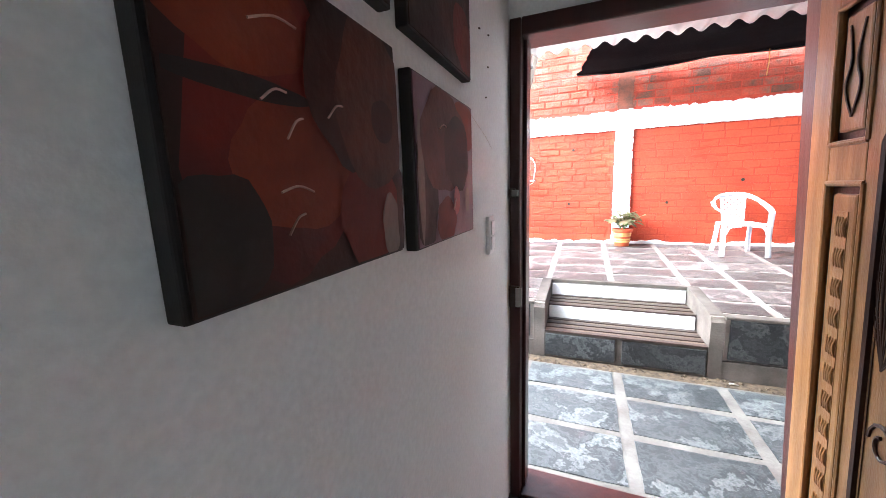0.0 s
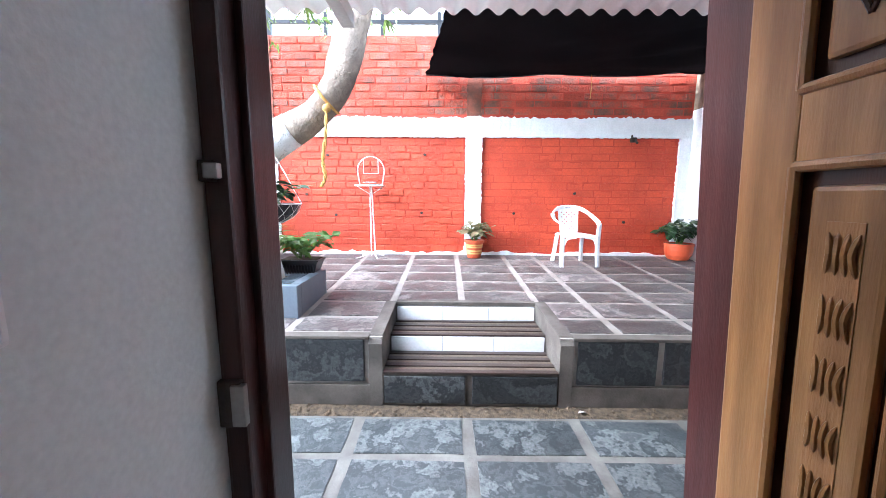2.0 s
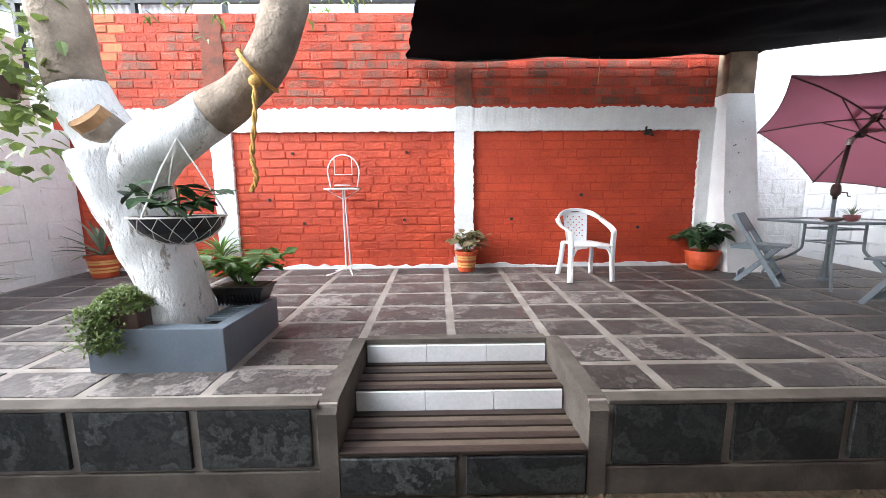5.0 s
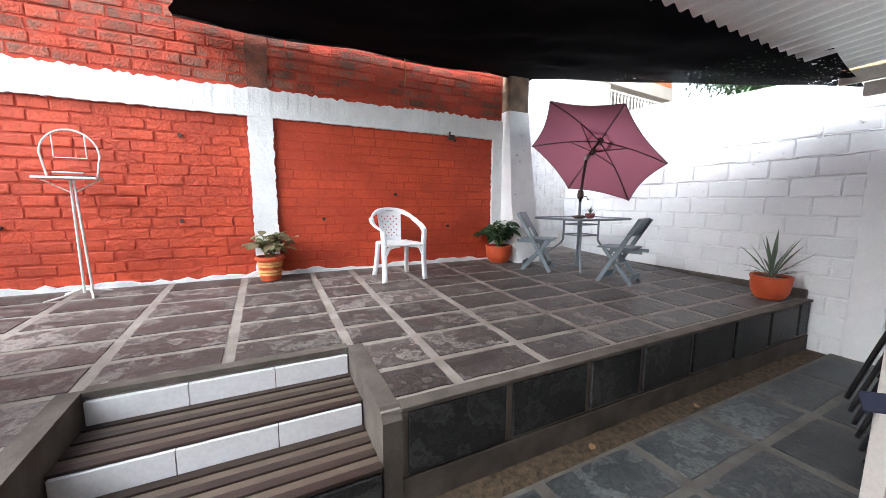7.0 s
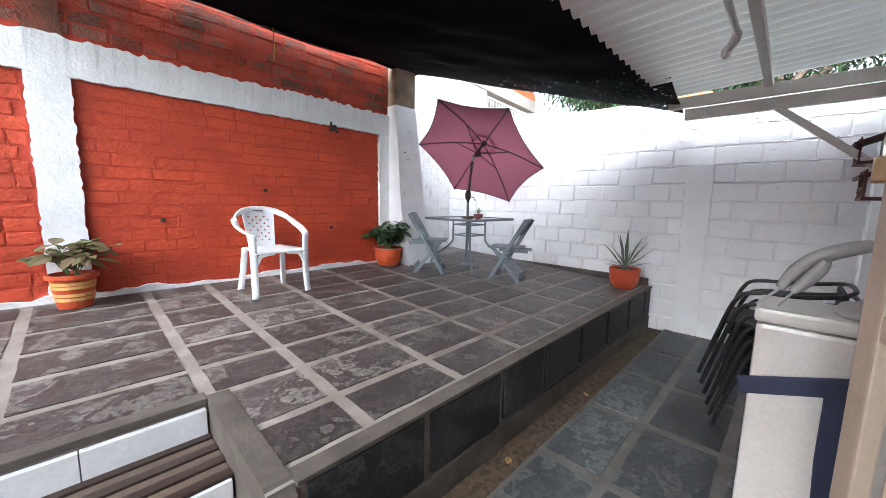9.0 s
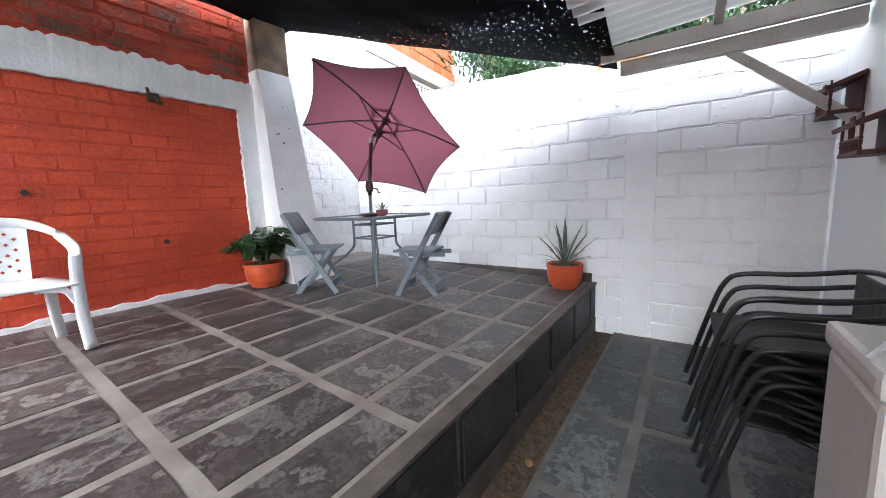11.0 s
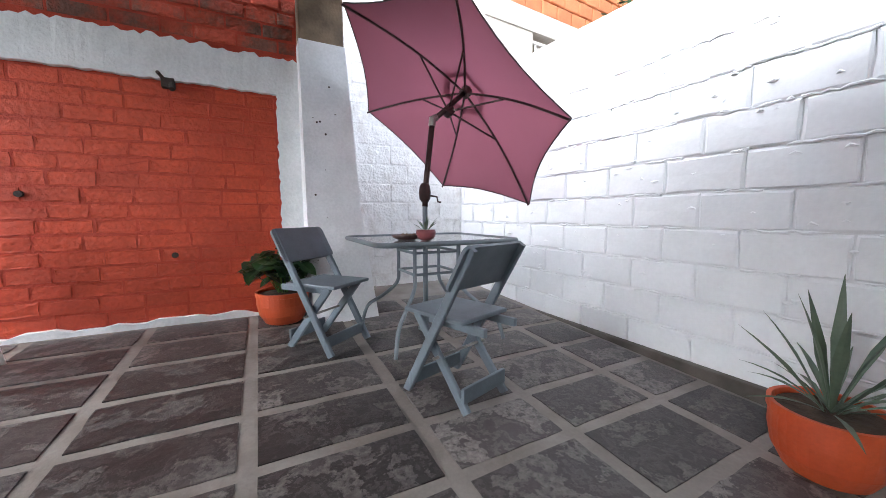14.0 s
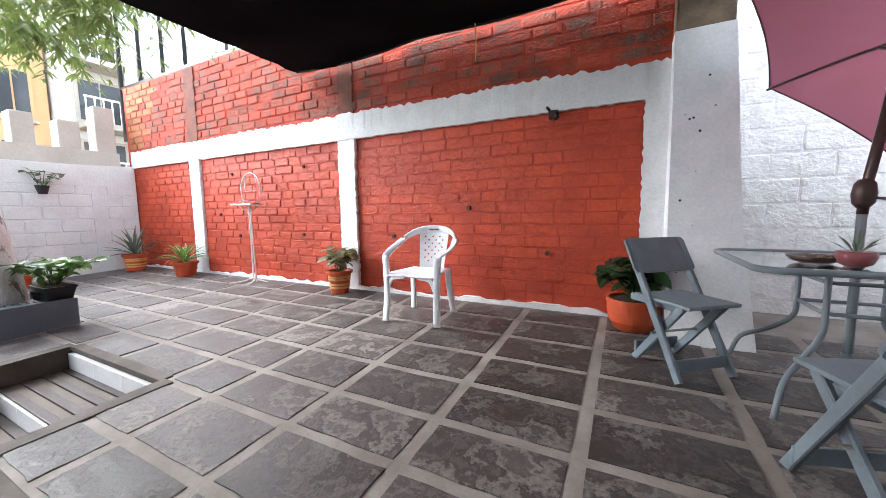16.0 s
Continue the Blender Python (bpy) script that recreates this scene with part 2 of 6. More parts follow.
DOOR_CARVED = mat("brown_varnished_carving", (0.36, 0.175, 0.06), (0.22, 0.095, 0.034), 4, 40, 0.35, 0.2, stretch=(9, 9, 0.8))
DOOR_DARK = mat("dark_varnished_groove", (0.055, 0.018, 0.008), (0.03, 0.010, 0.005), 3, 40, 0.3, 0.1, stretch=(9, 9, 0.8))
STEEL = mat("dull_steel", (0.36, 0.34, 0.31), (0.22, 0.20, 0.18), 12, 90, 0.4, 0.1, metal=0.8)
SWITCH = mat("ivory_switch_plastic", (0.80, 0.80, 0.80), (0.74, 0.74, 0.74), 5, 60, 0.3, 0.02)
CERAMIC = mat("dark_glazed_clay", (0.10, 0.055, 0.045), (0.05, 0.03, 0.025), 12, 80, 0.3, 0.1)
PINK_POT = mat("plum_glazed_pot", (0.26, 0.075, 0.08), (0.18, 0.05, 0.05), 10, 80, 0.3, 0.1)
FRIDGE = mat("white_enamel", (0.52, 0.495, 0.46), (0.43, 0.41, 0.38), 2, 60, 0.3, 0.04)
STRAP = mat("navy_strap", (0.018, 0.022, 0.05), (0.03, 0.035, 0.07), 20, 150, 0.7, 0.2)
CLOTH = mat("grey_white_cloth", (0.38, 0.375, 0.37), (0.28, 0.275, 0.27), 8, 120, 0.9, 0.3)
GATE = mat("cream_painted_steel", (0.40, 0.32, 0.25), (0.31, 0.25, 0.19), 4, 60, 0.4, 0.08)
BRASS = mat("worn_brass", (0.42, 0.30, 0.14), (0.30, 0.20, 0.09), 12, 90, 0.35, 0.1, metal=0.8)
LANTERN = mat("dark_red_wood", (0.085, 0.022, 0.016), (0.05, 0.014, 0.01), 8, 60, 0.5, 0.2)
PAINT_RED = mat("scarlet_canvas_paint", (0.1612, 0.01488, 0.00744), (0.0372, 0.00496, 0.00434), 5.0, 60, 0.65, 0.15, mix=0.95)
PAINT_DARK = mat("umber_canvas_paint", (0.0341, 0.00992, 0.00682), (0.00744, 0.0031, 0.0031), 9, 40, 0.65, 0.2, mix=0.9)
PAINT_ORANGE = mat("orange_canvas_paint", (0.2108, 0.0341, 0.01116), (0.0868, 0.0124, 0.0062), 6, 60, 0.65, 0.15, mix=0.9)
PAINT_MAUVE = mat("mauve_canvas_paint", (0.1116, 0.062, 0.0868), (0.062, 0.0372, 0.0558), 4, 60, 0.45, 0.15)
PAINT_PALE = mat("pale_canvas_paint", (0.1054, 0.0868, 0.0682), (0.062, 0.0558, 0.0434), 8, 60, 0.45, 0.15)
PAINT_STROKE = mat("pale_rose_stroke", (0.52, 0.34, 0.28), (0.36, 0.2, 0.16), 8, 60, 0.5, 0.15)
PAINT_UMBER = mat("brown_canvas_paint", (0.0806, 0.0217, 0.0124), (0.031, 0.0093, 0.0062), 14, 60, 0.6, 0.2, mix=0.9)
PAINT_ROSE = mat("rose_canvas_paint", (0.34, 0.12, 0.12), (0.22, 0.06, 0.06), 16, 60, 0.6, 0.2, mix=0.9)
CANVAS_EDGE = mat("black_canvas_edge", (0.010, 0.009, 0.009), (0.02, 0.018, 0.018), 8, 60, 0.6, 0.1)
FAR_BRICK = mat("orange_hollow_brick", (0.50, 0.17, 0.065), (0.38, 0.12, 0.05), 6, 50, 0.85, 0.4, rand=0.15)
FAR_CONCRETE = mat("pale_concrete", (0.52, 0.48, 0.42), (0.36, 0.32, 0.27), 2, 30, 0.9, 0.4)
FAR_YELLOW = mat("ochre_facade", (0.62, 0.40, 0.20), (0.50, 0.34, 0.19), 1, 20, 0.85, 0.2)
FAR_DARK = mat("dark_window_and_recess_shade", (0.03, 0.035, 0.04), (0.06, 0.065, 0.07), 2, 30, 0.15, 0.0)
FAR_SHEET = mat("pale_blue_sheet", (0.58, 0.64, 0.68), (0.48, 0.53, 0.57), 2, 40, 0.5, 0.05)
RAW_BRICK = mat("unpainted_orange_brick", (0.42, 0.17, 0.07), (0.30, 0.12, 0.055), 5, 45, 0.85, 0.8, rand=0.25, mix=0.8, grain=0.3, island=True)
OLD_COLUMN = mat("stained_red_concrete", (0.22, 0.065, 0.038), (0.10, 0.05, 0.035), 5, 45, 0.85, 0.7, mix=0.9, thresh=(0.42, 0.62), rag=0.65)
GROUND = mat("bare_earth", (0.20, 0.16, 0.12), (0.13, 0.10, 0.08), 0.6, 12, 0.95, 0.4)


def glass_mat():
    m = bpy.data.materials.new("clear_table_glass")
    m.use_nodes = True
    b = m.node_tree.nodes["Principled BSDF"]
    b.inputs["Base Color"].default_value = (0.86, 0.93, 0.92, 1)
    b.inputs["Roughness"].default_value = 0.04
    b.inputs["Transmission Weight"].default_value = 1.0
    b.inputs["IOR"].default_value = 1.35
    return m


GLASS = glass_mat()


def let_light_through(m, share, tint):
    """Part of the light passes diffusely through a thin sheet."""
    n, l = m.node_tree.nodes, m.node_tree.links
    tr, mx = n.new("ShaderNodeBsdfTranslucent"), n.new("ShaderNodeMixShader")
    tr.inputs["Color"].default_value = (*tint, 1)
    mx.inputs[0].default_value = share
    l.new(n["Principled BSDF"].outputs[0], mx.inputs[1])
    l.new(tr.outputs[0], mx.inputs[2])
    l.new(mx.outputs[0], n["Material Output"].inputs["Surface"])


let_light_through(ROOFING, 0.24, (0.75, 0.75, 0.72))
let_light_through(CANOPY, 0.35, (0.36, 0.125, 0.165))
for leafy_green, tint in ((LEAF_MID, (0.16, 0.30, 0.05)), (LEAF_LIME, (0.18, 0.24, 0.06)), (LEAF_DUSK, (0.25, 0.24, 0.1))):
    let_light_through(leafy_green, 0.3, tint)


def wear_holes(m, x0, x1):
    """Frayed pinholes in a thin net, thickening along x."""
    n, l = m.node_tree.nodes, m.node_tree.links
    geo, sep = n.new("ShaderNodeNewGeometry"), n.new("ShaderNodeSeparateXYZ")
    l.new(geo.outputs["Position"], sep.inputs[0])
    slope, tex = n.new("ShaderNodeMapRange"), n.new("ShaderNodeTexNoise")
    slope.inputs["From Min"].default_value, slope.inputs["From Max"].default_value = x0, x1
    slope.inputs["To Min"].default_value, slope.inputs["To Max"].default_value = 0.9, 0.63
    l.new(sep.outputs["X"], slope.inputs["Value"])
    tex.inputs["Scale"].default_value, tex.inputs["Detail"].default_value, tex.inputs["Roughness"].default_value = 32, 5, 0.7
    l.new(geo.outputs["Position"], tex.inputs["Vector"])
    less = n.new("ShaderNodeMath")
    less.operation = "LESS_THAN"
    l.new(tex.outputs["Fac"], less.inputs[0])
    l.new(slope.outputs[0], less.inputs[1])
    l.new(less.outputs[0], n["Principled BSDF"].inputs["Alpha"])


wear_holes(NET, 2.8, 4.3)


# ---- mesh helpers ----
def mesh_of(name, bm, material, smooth=False):
    me = bpy.data.meshes.new(name)
    bm.normal_update()
    bm.to_mesh(me)
    bm.free()
    me.materials.append(material)
    if smooth:
        me.polygons.foreach_set("use_smooth", [True] * len(me.polygons))
    return me


def part(name, bm, material, parent, label="", smooth=False):
    ob = new(name, mesh_of(name, bm, material, smooth))
    ob.parent = parent
    return tagged(ob, label)


def structure(name, bm, material, label, category, smooth=False, kind="structure"):
    return tagged(new(name, mesh_of(name, bm, material, smooth)), label, category, kind=kind)


def thing(name, at, label, category, group="", rz=0.0):
    ob = new(name)
    ob.empty_display_size = 0.05
    ob.matrix_basis = pose(*at, 0, 0, rz)
    return tagged(ob, label, category, group)


def box(bm, x0, x1, y0, y1, z0, z1, bevel=0.0, m=None):
    r = bmesh.ops.create_cube(bm, size=1.0)
    vs = r["verts"]
    bmesh.ops.transform(bm, verts=vs, matrix=Matrix.Translation(((x0 + x1) / 2, (y0 + y1) / 2, (z0 + z1) / 2)) @ Matrix.Diagonal((abs(x1 - x0), abs(y1 - y0), abs(z1 - z0), 1)))
    if bevel:
        es = list({e for v in vs for e in v.link_edges})
        out = bmesh.ops.bevel(bm, geom=es, offset=bevel, segments=2, profile=0.6, affect="EDGES")
        vs = list({v for f in out["faces"] for v in f.verts} | {v for v in vs if v.is_valid})
    if m is not None:
        bmesh.ops.transform(bm, verts=vs, matrix=m)
    return bm


def cube(x0, x1, y0, y1, z0, z1, bevel=0.0, m=None):
    return box(bmesh.new(), x0, x1, y0, y1, z0, z1, bevel, m)


def prism(bm, poly, axis, a, b):
    """A flat outline pushed from a to b along an axis; the outline's two numbers are the other two axes in order."""
    def at(p, c):
        q = list(p)
        q.insert("xyz".index(axis), c)
        return q
    lo, hi = [bm.verts.new(at(p, a)) for p in poly], [bm.verts.new(at(p, b)) for p in poly]
    bm.faces.new(lo)
    bm.faces.new(hi[::-1])
    for i in range(len(poly)):
        j = (i + 1) % len(poly)
        bm.faces.new((lo[j], lo[i], hi[i], hi[j]))
    bmesh.ops.recalc_face_normals(bm, faces=bm.faces)
    return bm


def smooth_path(pts, n=6):
    out, p = [], [Vector(q) for q in pts]
    for i in range(len(p) - 1):
        a, b, c, d = p[max(i - 1, 0)], p[i], p[i + 1], p[min(i + 2, len(p) - 1)]
        for k in range(n):
            t = k / n
            out.append(0.5 * ((2 * b) + (c - a) * t + (2 * a - 5 * b + 4 * c - d) * t * t + (3 * b - a - 3 * c + d) * t ** 3))
    return out + [p[-1]]


def tube(bm, pts, r, sides=8, caps=True, rough=0.0, seed=0):
    """A round bar along the points; r is one radius or one for each point."""
    pts = [Vector(p) for p in pts]
    rings, side = [], None
    for i, p in enumerate(pts):
        d = (pts[min(i + 1, len(pts) - 1)] - pts[max(i - 1, 0)]).normalized()
        if side is None:
            side = d.orthogonal().normalized()
        side = (side - d * side.dot(d)).normalized()
        up = d.cross(side)
        rad = r[i] if isinstance(r, (list, tuple)) else r
        ring = []
        for k in range(sides):
            a = 2 * math.pi * k / sides
            q = math.cos(a) * side + math.sin(a) * up
            s = rad * (1 + rough * noise.noise((p + q * rad) * 5 + Vector((seed, 0, 0))))
            ring.append(bm.verts.new(p + q * s))
        rings.append(ring)
    for a, b in zip(rings, rings[1:]):
        for k in range(sides):
            j = (k + 1) % sides
            bm.faces.new((a[k], a[j], b[j], b[k]))
    if caps:
        bm.faces.new(rings[0][::-1])
        bm.faces.new(rings[-1])
    return bm


def lathe(bm, profile, sides=24, at=(0, 0, 0)):
    """Turn (radius, height) pairs about z."""
    rings = []
    for r, z in profile:
        rings.append([bm.verts.new((at[0] + r * math.cos(2 * math.pi * k / sides), at[1] + r * math.sin(2 * math.pi * k / sides), at[2] + z)) for k in range(sides)])
    for a, b in zip(rings, rings[1:]):
        for k in range(sides):
            j = (k + 1) % sides
            bm.faces.new((a[k], a[j], b[j], b[k]))
    bm.faces.new(rings[0][::-1])
    bm.faces.new(rings[-1])
    return bm


def blade(bm, base, az, length, width, rise, droop, steps=6, fold=0.25, twist=0.0):
    """One tapered leaf that rises from base and bends over."""
    h, pts, ang = Vector((math.cos(az), math.sin(az), 0)), [Vector(base)], rise
    for k in range(steps):
        pts.append(pts[-1] + (h * math.cos(ang) + Vector((0, 0, math.sin(ang)))) * length / steps)
        ang -= droop / steps
    side = Vector((-math.sin(az), math.cos(az), twist)).normalized()
    rows = []
    for k, p in enumerate(pts):
        t = k / steps
        w = width * (0.35 + 1.3 * t) if t < 0.5 else width * 2 * (1 - t) ** 0.8
        w = max(w, 0.0012)
        up = Vector((0, 0, 1)) * fold * w
        rows.append((bm.verts.new(p + side * w / 2 + up), bm.verts.new(p), bm.verts.new(p - side * w / 2 + up)))
    for a, b in zip(rows, rows[1:]):
        bm.faces.new((a[0], a[1], b[1], b[0]))
        bm.faces.new((a[1], a[2], b[2], b[1]))
    return pts[-1]


def oval(bm, at, way, length, width, rng, cup=0.2):
    """One broad leaf along a direction."""
    way = Vector(way).normalized()
    side = way.cross(Vector((rng.uniform(-0.5, 0.5), rng.uniform(-0.5, 0.5), 1))).normalized()
    up = side.cross(way)
    prof = ((0.0, 0.08), (0.2, 0.75), (0.45, 1.0), (0.75, 0.65), (1.0, 0.04))
    rows = []
    for t, w in prof:
        p = Vector(at) + way * length * t - up * cup * length * t * t
        rows.append((bm.verts.new(p + side * width * w / 2 + up * cup * width * w * 0.5), bm.verts.new(p), bm.verts.new(p - side * width * w / 2 + up * cup * width * w * 0.5)))
    for a, b in zip(rows, rows[1:]):
        bm.faces.new((a[0], a[1], b[1], b[0]))
        bm.faces.new((a[1], a[2], b[2], b[1]))


def ptop(y):
    """Height of the raised terrace, which falls a little towards the house."""
    return 0.520 + (y - 2.73) * 0.048


# ---- ground, lower floor, terrace ----
structure("ground", cube(-60, 60, -60, 70, -0.40, -0.12), GROUND, "bare brown earth around the yard", "ground")
WEST, EAST, NORTH, HOUSE = -4.82, 5.50, 5.80, 1.00
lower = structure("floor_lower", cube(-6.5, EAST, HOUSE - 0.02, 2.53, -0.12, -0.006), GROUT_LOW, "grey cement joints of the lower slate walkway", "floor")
structure("gravel_channel", cube(-6.5, EAST, 2.53, 2.73, -0.12, -0.03), GRAVEL, "dry sandy gravel strip along the terrace foot", "gravel")
SX0, SX1 = -0.585, 0.755
bm = bmesh.new()
prof = [(2.73, -0.1), (2.73, ptop(2.73) - 0.006), (NORTH + 0.6, ptop(NORTH + 0.6) - 0.006), (NORTH + 0.6, -0.1)]
prism(bm, prof, "x", WEST - 1.6, SX0)
prism(bm, prof, "x", SX1, EAST)
back = [(3.5, -0.1), (3.5, ptop(3.5) - 0.006), (NORTH + 0.6, ptop(NORTH + 0.6) - 0.006), (NORTH + 0.6, -0.1)]
prism(bm, back, "x", SX0, SX1)
terrace = structure("terrace", bm, GROUT, "raised cement terrace bed with broad pale joints", "terrace")

# kerb stones of the terrace edge
bm = bmesh.new()
for a, b in ((WEST - 1.6, SX0 - 0.1), (SX1 + 0.1, EAST - 0.01)):
    box(bm, a, b, 2.708, 2.80, ptop(2.73) - 0.020, ptop(2.76) + 0.004, 0.006)
    box(bm, a, b, 2.712, 2.735, -0.03, 0.135, 0.006)
for a, b in ((SX0 - 0.10, SX0 + 0.001), (SX1 - 0.001, SX1 + 0.10)):
    prism(bm, [(2.705, -0.03), (2.705, 0.47), (2.76, ptop(2.76) + 0.006), (3.52, ptop(3.52) + 0.006), (3.52, 0.1), (2.74, -0.03)], "x", a, b)
box(bm, SX0, SX1, 3.49, 3.57, ptop(3.5) - 0.03, ptop(3.52) + 0.006, 0.006)
structure("terrace_kerb", bm, CEMENT, "worn cement kerb round the terrace edge", "kerb")


# steps
bm = bmesh.new()
box(bm, SX0 + 0.002, SX1 - 0.002, 2.715, 3.49, -0.03, 0.235)
box(bm, SX0 + 0.002, SX1 - 0.002, 3.12, 3.488, 0.235, 0.375)
stairs = structure("steps", bm, CEMENT, "two cement steps up to the terrace", "steps")
for y0, z in ((2.70, 0.235), (3.10, 0.375)):
    for k in range(7):
        w = 0.052
        a = y0 + k * (w + 0.003)
        part("tread_strip", cube(SX0 + 0.004, SX1 - 0.004, a, a + w, z, z + (0.016 if k % 2 == 0 else 0.007), 0.003), TREAD_LIGHT if k % 2 else TREAD_DARK, stairs)
for yy, z0, z1 in ((3.095, 0.245, 0.372), (3.478, 0.387, 0.515)):
    for k in range(3):
        w = (SX1 - SX0 - 0.02) / 3
        a = SX0 + 0.01 + k * w
        part("riser_tile", cube(a + 0.002, a + w - 0.002, yy - 0.008, yy + 0.024, z0, z1, 0.002), WHITE_TILE, stairs)
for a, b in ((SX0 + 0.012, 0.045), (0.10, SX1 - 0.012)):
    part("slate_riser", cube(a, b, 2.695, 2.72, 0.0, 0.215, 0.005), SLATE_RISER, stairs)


def slate_mesh(name, w, h, t, seed, material):
    """A cleft slate slab: uneven top, broken rim."""
    rng = random.Random(seed)
    bm = bmesh.new()
    nx, ny = 5, 4
    def zz(i, j):
        edge = i in (0, nx) or j in (0, ny)
        return t * (0.55 if edge else 1.0) + rng.uniform(-0.0022, 0.0022)
    g = [[bm.verts.new((-w / 2 + w * i / nx + (rng.uniform(-0.006, 0.006) if 0 < i < nx else rng.uniform(-0.004, 0.002)), -h / 2 + h * j / ny + rng.uniform(-0.005, 0.003), zz(i, j))) for j in range(ny + 1)] for i in range(nx + 1)]
    for i in range(nx):
        for j in range(ny):
            bm.faces.new((g[i][j], g[i + 1][j], g[i + 1][j + 1], g[i][j + 1]))
    rim = [g[i][0] for i in range(nx + 1)] + [g[nx][j] for j in range(1, ny + 1)] + [g[i][ny] for i in range(nx - 1, -1, -1)] + [g[0][j] for j in range(ny - 1, 0, -1)]
    low = [bm.verts.new((v.co.x, v.co.y, -0.01)) for v in rim]
    for i in range(len(rim)):
        j = (i + 1) % len(rim)
        bm.faces.new((rim[j], rim[i], low[i], low[j]))
    return mesh_of(name, bm, material)


# terrace slates
XL = [-4.75, -4.05, -3.37, -2.70, -2.03, -1.34, -0.62, 0.05, 0.77, 1.24, 1.87, 2.52, 3.18, 3.85, 4.43, 5.02, 5.46]
YL = [2.80, 3.12, 3.52, 3.86, 4.24, 4.63, 5.02, 5.40, 5.76]
rng = random.Random(4)
tilt = math.degrees(math.atan(0.048))
cache = {}
for i in range(len(XL) - 1):
    for j in range(len(YL) - 1):
        x0, x1, y0, y1 = XL[i] + 0.036, XL[i + 1] - 0.036, YL[j] + 0.030, YL[j + 1] - 0.030
        if x1 > SX0 and x0 < SX1 and j < 2:
            continue
        key = (round(x1 - x0, 2), round(y1 - y0, 2), rng.randrange(3))
        if key not in cache:
            cache[key] = slate_mesh("slate_tile", x1 - x0, y1 - y0, 0.006, hash(key) % 9973, SLATE)
        ob = new("slate_tile", cache[key])
        ob.parent = terrace
        cy = (y0 + y1) / 2
        ob.matrix_basis = pose((x0 + x1) / 2, cy, ptop(cy) - 0.004, tilt, 0, rng.uniform(-0.5, 0.5))
rf = random.Random(19)
# facing slates take the riser colour, darkened for the shade on this side
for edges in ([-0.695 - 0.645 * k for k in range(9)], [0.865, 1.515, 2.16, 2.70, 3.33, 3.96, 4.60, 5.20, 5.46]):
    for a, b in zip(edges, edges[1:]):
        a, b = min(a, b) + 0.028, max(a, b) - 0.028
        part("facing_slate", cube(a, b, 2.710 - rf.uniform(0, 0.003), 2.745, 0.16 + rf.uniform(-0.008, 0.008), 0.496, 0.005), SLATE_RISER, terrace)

# lower slates
LX = [-0.71 + 0.758 * k for k in range(-6, 9)]
LY = [1.02, 1.18, 1.66, 2.13, 2.53]
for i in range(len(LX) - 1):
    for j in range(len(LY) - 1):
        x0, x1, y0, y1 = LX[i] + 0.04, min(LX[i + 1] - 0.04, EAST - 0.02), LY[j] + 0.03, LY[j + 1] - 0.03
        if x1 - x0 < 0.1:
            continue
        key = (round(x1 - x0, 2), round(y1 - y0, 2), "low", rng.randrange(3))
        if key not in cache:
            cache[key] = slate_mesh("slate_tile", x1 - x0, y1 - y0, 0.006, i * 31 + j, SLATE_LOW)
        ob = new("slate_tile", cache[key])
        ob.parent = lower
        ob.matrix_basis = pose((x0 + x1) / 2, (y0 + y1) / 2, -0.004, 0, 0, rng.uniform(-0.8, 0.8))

# ---- walls of the yard ----
BT0, BT1 = 2.47, 2.76
TOP = 3.92
north = structure("wall_north", cube(WEST - 0.2, 3.62, NORTH + 0.012, NORTH + 0.2, 0.3, TOP), MORTAR_RED, "rough brick wall painted orange-red, weathered at the top", "wall")


def ragged_bar(bm, x0, x1, y0, y1, z0, z1, seed, step=0.06, wob=0.022, upright=False):
    """A plastered band with uneven painted edges."""
    rng = random.Random(seed)
    n = max(2, int(((z1 - z0) if upright else (x1 - x0)) / step))
    rows = []
    for k in range(n + 1):
        t = k / n
        if upright:
            z = z0 + (z1 - z0) * t
            a, b = x0 + rng.uniform(-wob, wob) * 0.5, x1 + rng.uniform(-wob, wob) * 0.5
            rows.append([bm.verts.new(p) for p in ((a, y1, z), (a, y0, z), (b, y0, z), (b, y1, z))])
        else:
            x = x0 + (x1 - x0) * t
            a, b = z0 + rng.uniform(-wob, wob) * 0.4, z1 + rng.uniform(-wob, wob) + 0.01 * math.sin(x * 3.1)
            rows.append([bm.verts.new(p) for p in ((x, y1, a), (x, y0, a), (x, y0 + rng.uniform(-0.003, 0.003), b), (x, y1, b))])
    for a, b in zip(rows, rows[1:]):
        for k in range(4):
            j = (k + 1) % 4
            bm.faces.new((a[k], a[j], b[j], b[k]))
    bm.faces.new(rows[0][::-1])
    bm.faces.new(rows[-1])
    bmesh.ops.recalc_face_normals(bm, faces=bm.faces)


bm = bmesh.new()
ragged_bar(bm, WEST - 0.02, 3.60, NORTH - 0.035, NORTH + 0.03, BT0, BT1, 1, 0.035, 0.017)
structure("beam_north", bm, WHITE, "white-painted concrete tie beam across the brick wall", "beam")
for name, a, b, s in (("column_1", -3.0, -2.73, 2), ("column_2", 0.175, 0.43, 3), ("column_3", 3.43, 3.62, 4)):
    bm = bmesh.new()
    ragged_bar(bm, a, b, NORTH - 0.03, NORTH + 0.03, ptop(NORTH) - 0.02, BT0 + 0.01, s, 0.035, 0.016, True)
    structure(name, bm, WHITE, "white-painted concrete column in the brick wall", "column")
bm = bmesh.new()
ragged_bar(bm, WEST, 3.6, NORTH - 0.03, NORTH + 0.03, ptop(NORTH) - 0.03, ptop(NORTH) + 0.035, 9, 0.08, 0.02)
structure("baseboard", bm, WHITE, "ragged white painted strip along the wall foot", "trim")
